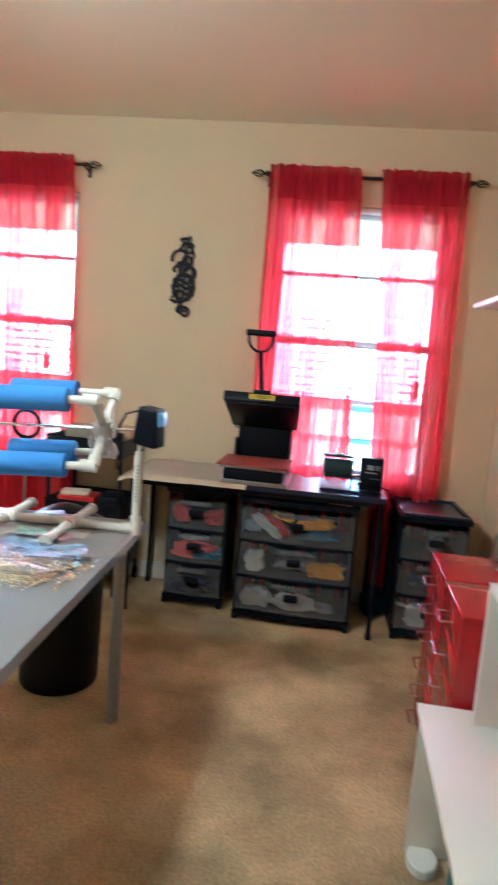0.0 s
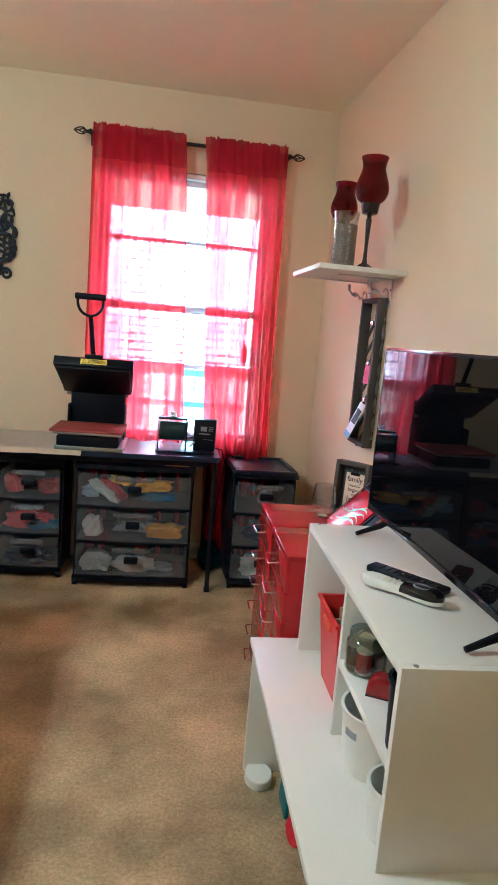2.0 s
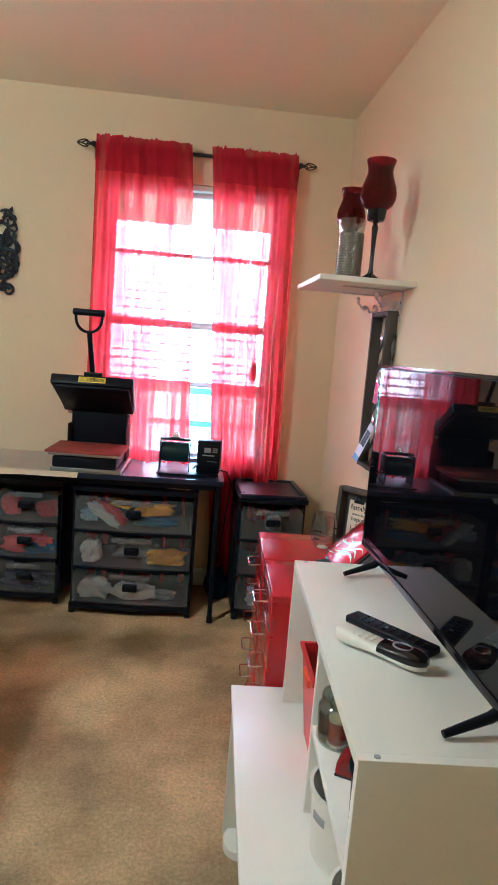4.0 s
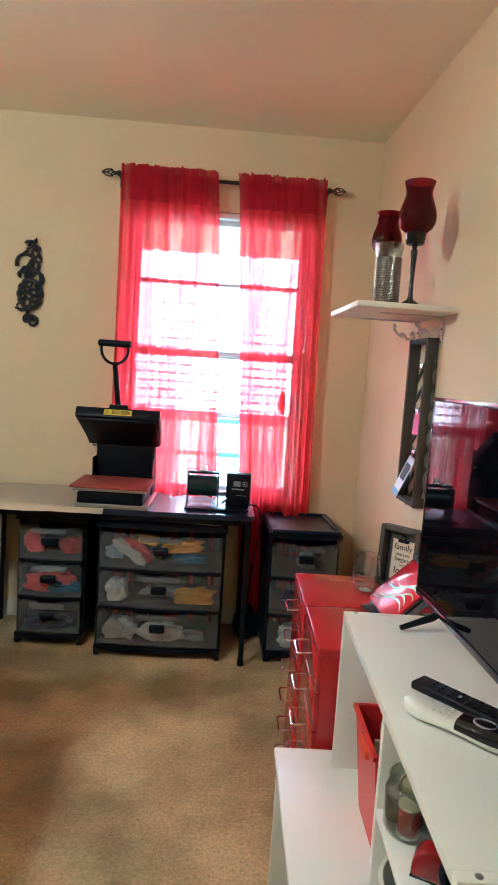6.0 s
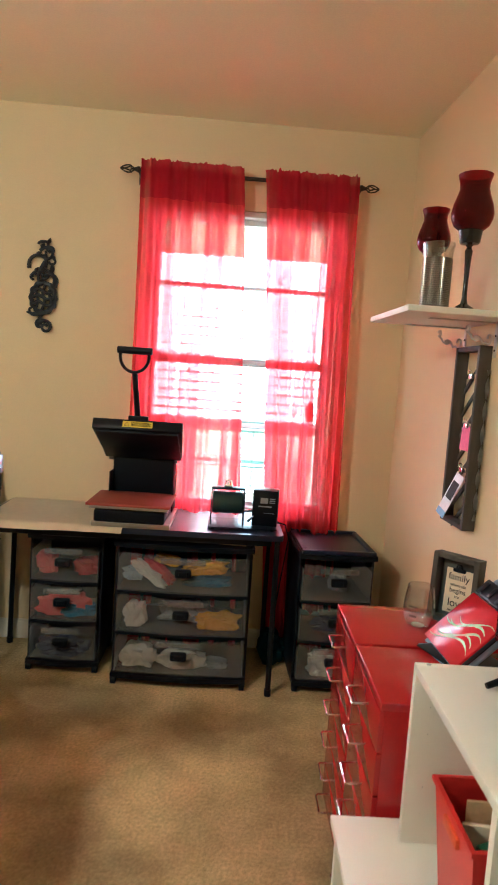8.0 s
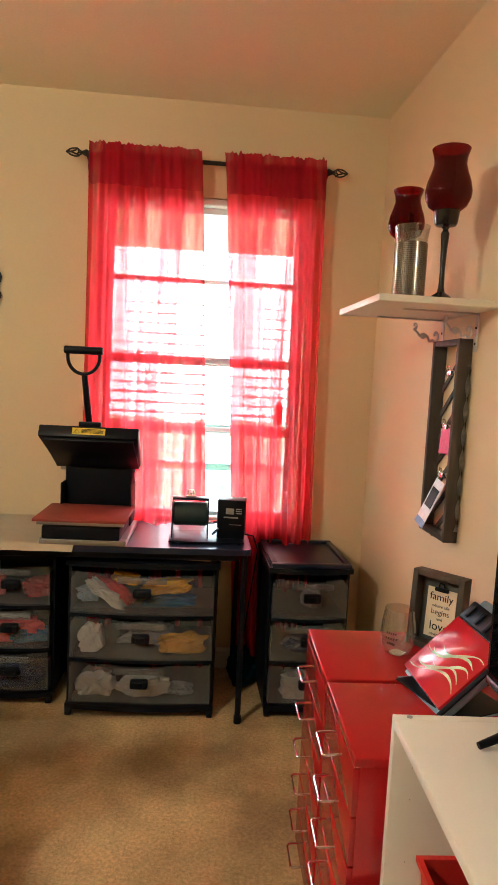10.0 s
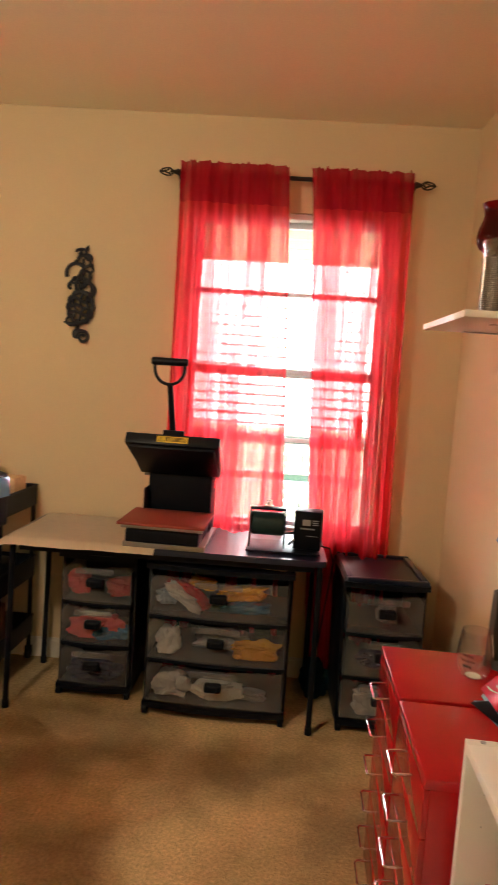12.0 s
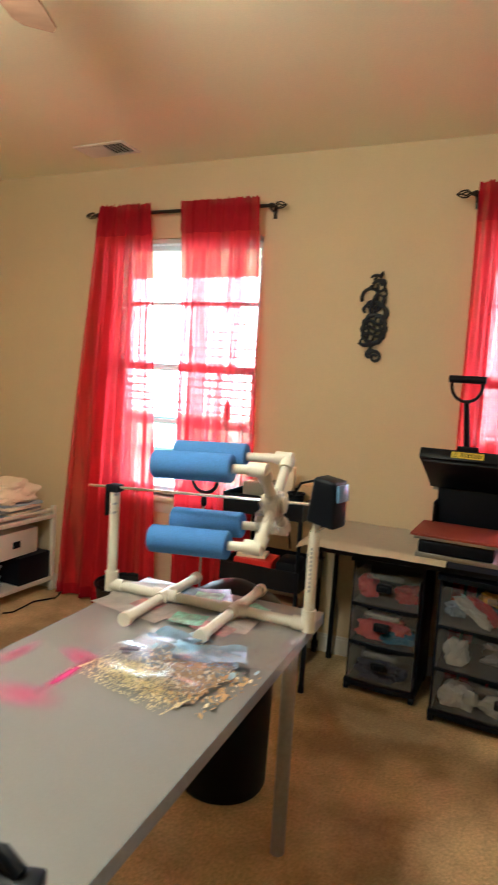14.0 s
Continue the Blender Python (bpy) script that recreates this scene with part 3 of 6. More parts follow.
def tv_stand():
    s = thing("tv_stand", pose(0, 0, 0), "white laminate stepped stand with open cubbies and a low front ledge", "tv stand")
    ya, yb = 0.875, 1.715
    t = 0.018
    part("top_board", box(0.437, 0.80, ya + t + 0.0003, yb - t - 0.0003, 0.812, 0.83, 0.0006, m=STAND), M_WHITE, s)
    part("side_board", box(0.4375, 0.80, ya, ya + t, 0.431, 0.83, 0.0006, m=STAND), M_WHITE, s)
    part("side_board", box(0.4375, 0.80, yb - t, yb, 0.431, 0.83, 0.0006, m=STAND), M_WHITE, s)
    part("divider", box(0.445, 0.79, 1.275, 1.275 + t, 0.431, 0.8115, 0.0012, m=STAND), M_WHITE, s)
    part("inner_shelf", box(0.445, 0.79, ya + t + 0.0005, 1.2745, 0.612, 0.63, 0.0012, m=STAND), M_WHITE, s)
    part("back_board", box(0.801, 0.806, ya, yb, 0.06, 0.83), M_WHITE, s)
    part("ledge_board", box(0.298, 0.80, 0.80, 1.775, 0.412, 0.4305, 0.0015), M_WHITE, s)
    for y in (0.802, 1.712):
        leg = part("leg_panel", box(0.302, 0.79, y, y + t, 0.004, 0.4115, 0.0012), M_WHITE, s)
        foot = lathe([(0.050, 0.0), (0.053, 0.003), (0.053, 0.026), (0.050, 0.029)], 28)
        foot.transform(Matrix.Diagonal((0.8, 1.0, 1.0, 1.0)))
        foot.transform(pose(0.345, y + (-0.036 if y > 1 else 0.06), 0))
        part("foot", foot, M_WHITE, leg, "rounded white foot")
        part("foot", box(0.70, 0.78, y - 0.01, y + 0.03, 0.0, 0.032, 0.002), M_WHITE, leg)
    for x, y in ((0.466, ya + 0.009), (0.466, yb - 0.009), (0.77, ya + 0.009)):
        part("screw_cap", lathe([(0.005, 0.0), (0.005, 0.0012), (0.003, 0.0014)], 12, STAND @ pose(x, y, 0.8302)), M_STEEL, s)
    for y in (yb - t - 0.0006, 1.275 - 0.0006):
        for z in (0.5, 0.56, 0.68, 0.74):
            part("shelf_pin_hole", tube([(0.475, y, z), (0.475, y + 0.0005, z)], 0.0016, 8), M_STEEL, s)
    return s


tv_stand()
M_SCREEN = shader("tv_screen", (0.003, 0.003, 0.004), 0.02, bump=0, spec=0.2)


def television():
    t = thing("television", pose(0.650, 1.308, 0.83, 0, 0, 1.2), "flat black television on splayed feet, switched off and mirroring the room", "television")
    h = 0.455
    part("panel", box(-0.012, 0.012, -h, h, 0.042, 0.535, 0.004), M_BLACK, t)
    part("rear_housing", box(0.0125, 0.05, -h * 0.8, h * 0.8, 0.07, 0.36, 0.012), M_BLACK, t)
    part("screen", box(-0.0138, -0.0122, -h + 0.008, h - 0.008, 0.06, 0.527), M_SCREEN, t, "dark glossy screen")
    part("bezel", boxes([(-0.0155, -0.0125, -h, h, 0.042, 0.058), (-0.015, -0.0125, -h, h, 0.5285, 0.536), (-0.015, -0.0125, -h, -h + 0.007, 0.058, 0.5285), (-0.015, -0.0125, h - 0.007, h, 0.058, 0.5285)], 0.001), M_BLACKGLOSS, t)
    for y in (-0.362, 0.312):
        part("foot", join(tube([(0.0, y, 0.045), (-0.02, y, 0.03), (-0.095, y - 0.012, 0.008)], [0.010, 0.009, 0.006], 10), tube([(0.0, y, 0.045), (0.02, y, 0.03), (0.09, y + 0.01, 0.008)], [0.010, 0.009, 0.006], 10)), M_BLACK, t)
    return t


television()

# ---- more materials ----
M_PAPER = shader("white_paper", (0.97, 0.86, 0.67), 0.8, grain=30, vary=0.03, bump=0.1, broad=4, broad_vary=0.05)
M_SILICONE = shader("red_silicone_pad", (0.30, 0.05, 0.035), 0.6, grain=400, vary=0.1, bump=0.3, depth=0.0006)
M_ALU = shader("brushed_aluminium", (0.45, 0.45, 0.43), 0.35, 0.9, grain=300, vary=0.1, bump=0.05)
M_YELLOW = shader("yellow_sticker", (0.75, 0.58, 0.02), 0.45, bump=0)
M_TEAL = shader("dark_teal_rubber", (0.012, 0.035, 0.04), 0.35, grain=200, bump=0.1, depth=0.0005)
M_GREYPRINT = shader("grey_print", (0.35, 0.36, 0.38), 0.6, bump=0)
M_PVC = shader("white_pvc", (0.76, 0.72, 0.62), 0.32, grain=60, vary=0.03, bump=0.03, broad=8, broad_vary=0.06)
M_FOAM = shader("blue_foam", (0.11, 0.26, 0.66), 0.9, grain=260, vary=0.14, bump=0.5, depth=0.0015, spec=0.15)
M_TABLE = shader("grey_white_tabletop", (0.265, 0.26, 0.265), 0.30, grain=240, vary=0.03, bump=0.05, depth=0.0005, broad=2.2, broad_vary=0.07)
M_TABLE_EDGE = shader("grey_table_edge", (0.30, 0.33, 0.40), 0.4, bump=0.05)
M_GREYLEG = shader("grey_painted_steel", (0.34, 0.36, 0.40), 0.35, 0.3, bump=0.05)


def overspray(name, rgb, thick):
    """Sprayed colour that thins out from the middle to nothing at its edges."""
    m = shader(name, rgb, 0.45, grain=60, vary=0.1, bump=0)
    nt = m.node_tree
    out, b = nt.nodes["Material Output"], nt.nodes["Principled BSDF"]
    tc, mp, ball = nt.nodes.new("ShaderNodeTexCoord"), nt.nodes.new("ShaderNodeMapping"), nt.nodes.new("ShaderNodeTexGradient")
    ball.gradient_type = "SPHERICAL"
    mp.inputs["Location"].default_value, mp.inputs["Scale"].default_value = (-1, -1, 0), (2, 2, 0)
    nt.links.new(tc.outputs["Generated"], mp.inputs[0])
    nt.links.new(mp.outputs[0], ball.inputs[0])
    soft = nt.nodes.new("ShaderNodeMath")
    soft.operation, soft.inputs[1].default_value = "POWER", 1.4
    nt.links.new(ball.outputs["Fac"], soft.inputs[0])
    gap, mix = nt.nodes.new("ShaderNodeBsdfTransparent"), nt.nodes.new("ShaderNodeMixShader")
    thin = nt.nodes.new("ShaderNodeMath")
    thin.operation, thin.inputs[1].default_value = "MULTIPLY", thick
    nt.links.new(soft.outputs[0], thin.inputs[0])
    nt.links.new(thin.outputs[0], mix.inputs[0])
    nt.links.new(gap.outputs[0], mix.inputs[1])
    nt.links.new(b.outputs[0], mix.inputs[2])
    nt.links.new(mix.outputs[0], out.inputs[0])
    return m


M_PINK, M_PINK_FAINT = overspray("pink_overspray", (0.80, 0.08, 0.36), 0.95), overspray("faint_pink_overspray", (0.80, 0.14, 0.36), 0.42)
M_GOLDMYLAR = shader("gold_confetti", (0.86, 0.75, 0.46), 0.34, 0.1, grain=90, vary=0.3, bump=0)
M_TAN = shader("kraft_tan_paper", (0.62, 0.42, 0.22), 0.7, grain=80, vary=0.15, bump=0.1)
M_WOOD_GREY = shader("grey_stained_wood", (0.085, 0.072, 0.062), 0.7, grain=35, vary=0.3, bump=0.4, depth=0.001, broad=6, broad_vary=0.2, stretch=(1, 1, 0.15))
M_REDPLASTIC = shader("red_plastic", (0.62, 0.02, 0.015), 0.35, grain=200, vary=0.04, bump=0.08, depth=0.0005)
M_REDGLOSS = shader("red_gloss_vinyl", (0.55, 0.012, 0.025), 0.14, grain=20, vary=0.08, bump=0.25, depth=0.002, coat=0.5)
M_SILVERPRINT = shader("pale_green_foil", (0.62, 0.70, 0.50), 0.25, 0.2, bump=0)
M_BLUEGREY = shader("blue_grey_plastic", (0.22, 0.32, 0.45), 0.4, bump=0.05)
M_BROWNCARD = shader("brown_cardboard", (0.36, 0.20, 0.10), 0.85, grain=60, vary=0.12, bump=0.2)
M_FANBLADE = shader("fan_blade_wood", (0.42, 0.26, 0.17), 0.5, grain=20, vary=0.2, bump=0.1, stretch=(0.2, 1, 1))
M_BRACKET = shader("white_metal_bracket", (0.62, 0.60, 0.56), 0.4, 0.2, bump=0.05)


def cloth(name, rgb):
    return shader(name, rgb, 0.9, grain=120, vary=0.12, bump=0.4, depth=0.002, broad=9, broad_vary=0.15, spec=0.1)


C_WHITE, C_YELLOW, C_BLUE = cloth("white_cotton", (0.72, 0.70, 0.66)), cloth("yellow_cotton", (0.86, 0.44, 0.012)), cloth("blue_cotton", (0.02, 0.16, 0.34))
C_RED, C_NAVY, C_GREY, C_PINK, C_PALEBLUE = cloth("red_cotton", (0.58, 0.03, 0.04)), cloth("navy_cotton", (0.02, 0.03, 0.09)), cloth("grey_cotton", (0.36, 0.36, 0.37)), cloth("coral_cotton", (0.72, 0.10, 0.12)), cloth("pale_blue_cotton", (0.42, 0.52, 0.62))


def garment(x, y, z, size, material, colour, seed, turn=0.0, lie="rolled in a drawer", tilt=0.0):
    return whole("folded_shirt", heap(size, seed), material, f"{colour} cotton garment {lie}", "clothing", pose(x, y, z, 0, tilt, turn), "clothes in the drawer carts")


whole("blue_bag", blob((0.14, 0.20, 0.16), 61, 0.35), cloth("teal_nylon", (0.005, 0.03, 0.05)), "dark blue bag on the carpet behind the desk leg", "bag", pose(0.28, 3.53, 0.0))


# wide cart: drawer floors at 0.065, 0.269, 0.464
garment(-0.335, 3.222, 0.493, (0.20, 0.075, 0.058), C_WHITE, "white", 3, 0, tilt=36)
garment(-0.395, 3.262, 0.467, (0.10, 0.09, 0.07), C_PALEBLUE, "pale blue", 8)
garment(-0.285, 3.262, 0.485, (0.17, 0.07, 0.06), C_RED, "red", 12, 0, tilt=38)
garment(-0.07, 3.235, 0.515, (0.22, 0.09, 0.062), C_YELLOW, "yellow", 4, 3, tilt=-6)
garment(-0.245, 3.285, 0.535, (0.12, 0.08, 0.055), C_YELLOW, "yellow", 24, 0, tilt=12)
garment(-0.05, 3.224, 0.466, (0.24, 0.09, 0.05), C_BLUE, "blue", 5, 5)
garment(-0.37, 3.232, 0.266, (0.11, 0.09, 0.13), C_WHITE, "white", 6)
garment(0.00, 3.227, 0.266, (0.20, 0.09, 0.09), C_YELLOW, "yellow", 7, 10)
garment(-0.15, 3.312, 0.266, (0.24, 0.10, 0.10), C_GREY, "grey", 9)
garment(-0.35, 3.242, 0.068, (0.17, 0.09, 0.12), C_WHITE, "white", 10, -12)
garment(-0.15, 3.237, 0.068, (0.21, 0.09, 0.11), C_WHITE, "white", 11, 4)
garment(0.0, 3.252, 0.068, (0.13, 0.06, 0.05), C_GREY, "grey", 13)
# narrow cart
garment(-0.80, 3.310, 0.46, (0.10, 0.09, 0.12), C_PINK, "coral", 14)
garment(-0.62, 3.310, 0.46, (0.12, 0.09, 0.09), C_RED, "red", 15)
garment(-0.71, 3.315, 0.265, (0.26, 0.09, 0.12), C_PINK, "coral red", 16)
garment(-0.72, 3.320, 0.36, (0.16, 0.08, 0.035), C_WHITE, "white", 17)
garment(-0.645, 3.305, 0.264, (0.18, 0.08, 0.075), C_BLUE, "blue", 18, 12)
garment(-0.71, 3.320, 0.068, (0.25, 0.10, 0.09), C_NAVY, "navy", 19)
# corner cart
garment(0.545, 3.270, 0.463, (0.09, 0.08, 0.10), C_GREY, "grey", 20)
garment(0.55, 3.270, 0.266, (0.22, 0.10, 0.08), C_NAVY, "navy", 21)
garment(0.50, 3.255, 0.068, (0.15, 0.09, 0.13), C_WHITE, "white", 22)
garment(0.56, 3.280, 0.068, (0.22, 0.09, 0.12), C_PINK, "coral", 23)


# ---- on the desk ----
def paper_cover():
    bm = bmesh.new()
    n, k = 44, 26
    rows = []
    for i in range(n + 1):
        row = []
        for j in range(k + 1):
            u, v = i / n, j / k
            x, y = -0.70 + u * 0.66, -0.035 + v * 0.53
            edge = max(0.0, -y) * 1.2
            z = 0.7325 + 0.004 * (noise.noise(Vector((x * 5, y * 5, 1))) + 0.3) - edge * 0.5 - max(0, -0.655 - x) * 0.5
            if j == 0:
                y += 0.010 * noise.noise(Vector((x * 9, 0, 4)))
            row.append(bm.verts.new((x, y, max(z, 0.7312) if -0.66 < x and y > 0 else z)))
        rows.append(row)
    for a, b in zip(rows, rows[1:]):
        for j in range(k):
            bm.faces.new((a[j], b[j], b[j + 1], a[j + 1]))
    bmesh.ops.solidify(bm, geom=bm.faces[:], thickness=-0.0015)
    return whole("paper_sheet", bm, M_PAPER, "large creamy paper sheet covering one end of the black desk", "paper", pose(-0.395, 3.125, 0, 0, 0, 1.6))


paper_cover()


def heat_press():
    h = thing("heat_press", pose(-0.41, 3.10, 0.733), "black clamshell heat press standing open with a red silicone pad", "heat press")
    part("base_frame", boxes([(-0.16, 0.178, 0.02, 0.06, 0.0, 0.02), (-0.16, 0.178, 0.36, 0.40, 0.0, 0.02), (-0.16, -0.12, 0.06, 0.36, 0.0, 0.02), (0.14, 0.178, 0.06, 0.36, 0.0, 0.02)], 0.002), M_ALU, h, "bare metal base frame")
    part("lower_body", box(-0.15, 0.155, 0.015, 0.33, 0.021, 0.075, 0.008), M_BLACKMETAL, h)
    part("lower_plate", box(-0.165, 0.17, 0.0, 0.30, 0.082, 0.094, 0.002), M_ALU, h)
    part("pad", box(-0.182, 0.178, -0.005, 0.305, 0.0945, 0.106, 0.003), M_SILICONE, h, "dull red silicone pad")
    for x in (-0.12, 0.05):
        part("post", box(x, x + 0.07, 0.1, 0.2, 0.0755, 0.0815), M_BLACKMETAL, h)
    part("rear_housing", box(-0.135, 0.155, 0.34, 0.44, 0.021, 0.34, 0.008), M_BLACKMETAL, h)
    for x in (-0.141, 0.156):
        part("side_plate", box(x, x + 0.005, 0.28, 0.43, 0.021, 0.20, 0.002), M_BLACKMETAL, h)
    # lid: hinged at the back, front edge raised
    lid = box(-0.198, 0.198, 0.0, 0.30, 0.0, 0.05)
    for v in lid.verts:
        if v.co.y > 0.2:
            v.co.x *= 0.92
    bmesh.ops.bevel(lid, geom=lid.edges[:], offset=0.006, segments=2, affect="EDGES", profile=0.5)
    swing = pose(0.008, 0.36, 0.26, -30) @ pose(0, -0.32, 0)
    lid.transform(swing)
    lid_ob = part("lid", lid, M_BLACKMETAL, h)
    plate = box(-0.178, 0.178, 0.012, 0.292, -0.012, -0.0005, 0.002)
    plate.transform(swing)
    part("heating_plate", plate, M_BLACK, lid_ob, "coated black heating plate")
    label = box(-0.065, 0.065, -0.0012, 0.0012, 0.012, 0.040)
    label.transform(swing)
    lb = part("warning_label", label, M_YELLOW, lid_ob, "yellow warning label")
    tri = tube([(-0.058, -0.0016, 0.017), (-0.036, -0.0016, 0.017), (-0.047, -0.0016, 0.035)], 0.0012, 6, closed=True)
    for z in (0.018, 0.023, 0.028, 0.033):
        join(tri, box(-0.028, 0.058 - (0.01 if z > 0.03 else 0), -0.0020, -0.0013, z, z + 0.0022))
    tri.transform(swing)
    part("print_bar", tri, M_BLACK, lb)
    hinge = tube([(-0.16, 0.37, 0.26), (0.165, 0.37, 0.26)], 0.016, 14)
    part("hinge_bar", hinge, M_STEEL, h)
    # handle
    arm = join(tube([(-0.005, 0.19, 0.44), (-0.013, 0.13, 0.60), (-0.018, 0.115, 0.67)], [0.014, 0.012, 0.012], 12), box(-0.014, 0.014, 0.18, 0.205, 0.40, 0.47, 0.004))
    a = part("arm", arm, M_BLACKMETAL, h)
    part("clevis", join(boxes([(-0.036, -0.027, 0.165, 0.215, 0.405, 0.455), (0.027, 0.036, 0.165, 0.215, 0.405, 0.455), (-0.045, 0.045, 0.155, 0.17, 0.452, 0.476)], 0.003), tube([(-0.042, 0.19, 0.442), (0.042, 0.19, 0.442)], 0.007, 10)), M_BLACKMETAL, a)
    bow = [(-0.02 + 0.062 * math.cos(radians(d)), 0.105, 0.735 + 0.066 * math.sin(radians(d))) for d in range(180, 361, 12)]
    part("handle_bow", tube([(-0.082, 0.10, 0.755)] + bow + [(0.042, 0.10, 0.755)], 0.007, 10), M_BLACKMETAL, a)
    part("grip", tube([(-0.095, 0.10, 0.762), (-0.092, 0.10, 0.762), (0.052, 0.10, 0.762), (0.055, 0.10, 0.762)], [0.013, 0.0155, 0.0155, 0.013], 16), M_BLACK, a, "black foam grip")
    return h


heat_press()


def mug_press():
    m = thing("mug_press", pose(0.09, 3.20, 0.731, 0, 0, 1.6), "small black mug heat press with a control box", "mug press")
    part("base_plate", box(-0.16, 0.15, 0.0, 0.20, 0.006, 0.012, 0.002), M_BLACKMETAL, m)
    for x in (-0.14, 0.13):
        for y in (0.02, 0.18):
            part("rubber_foot", lathe([(0.008, 0.0), (0.008, 0.006)], 12, pose(x, y, 0)), M_BLACK, m)
    part("sleeve", tube([(-0.145, 0.11, 0.105), (-0.14, 0.11, 0.105), (-0.01, 0.11, 0.105), (-0.005, 0.11, 0.105)], [0.046, 0.05, 0.05, 0.046], 32), M_TEAL, m, "dark rubber heating sleeve")
    for x in (-0.152, -0.003):
        part("side_plate", box(x, x + 0.005, 0.05, 0.17, 0.0125, 0.165, 0.002), M_BLACKMETAL, m)
    part("top_bar", box(-0.152, 0.002, 0.085, 0.135, 0.166, 0.176, 0.003), M_BLACKMETAL, m)
    part("clamp", join(tube([(-0.075, 0.11, 0.165), (-0.075, 0.11, 0.20)], 0.007, 10), join(box(-0.095, -0.055, 0.10, 0.12, 0.176, 0.186, 0.003), tube([(-0.088, 0.11, 0.187), (-0.085, 0.11, 0.205), (-0.065, 0.11, 0.205), (-0.062, 0.11, 0.187)], 0.004, 8))), M_CHROME, m, "chrome toggle clamp")
    part("latch", join(tube([(0.02, 0.06, 0.03), (0.045, 0.05, 0.06)], 0.005, 8), tube([(0.0, 0.08, 0.075), (0.05, 0.10, 0.075)], 0.006, 8)), M_CHROME, m, "chrome lever")
    body = box(-0.058, 0.058, -0.04, 0.045, 0.0, 0.165, 0.005)
    body.transform(pose(0.10, 0.10, 0.0125, 0, 0, -8))
    c = part("control_box", body, M_BLACK, m, "black control box with a small display")
    for name, b, mat in (("display", (-0.022, 0.012, -0.0412, -0.0402, 0.105, 0.13), M_GREYPRINT), ("print_bar", (-0.03, 0.03, -0.0412, -0.0402, 0.088, 0.094), M_GREYPRINT), ("print_bar", (-0.005, 0.045, -0.0412, -0.0402, 0.06, 0.062), M_GREYPRINT)):
        bm = box(*b)
        bm.transform(pose(0.10, 0.10, 0.0125, 0, 0, -8))
        part(name, bm, mat, c)
    for i in range(3):
        bm = boxes([(0.02, 0.045, -0.0412, -0.0402, 0.108 + i * 0.009, 0.112 + i * 0.009)])
        bm.transform(pose(0.10, 0.10, 0.0125, 0, 0, -8))
        part("button", bm, M_GREYPRINT, c)
    part("power_cord", tube([(0.16, 0.12, 0.02), (0.20, 0.13, 0.01), (0.225, 0.16, -0.06), (0.21, 0.25, -0.3), (0.19, 0.3, -0.55)], 0.0035, 8), M_BLACK, m)
    return m


mug_press()

whole("paper_slip", box(-0.06, 0.06, -0.03, 0.05, 0.0, 0.003), M_TAN, "tan paper slip sticking out over the drawer cart", "paper", pose(0.05, 3.215, 0.667, 0, 0, -8))


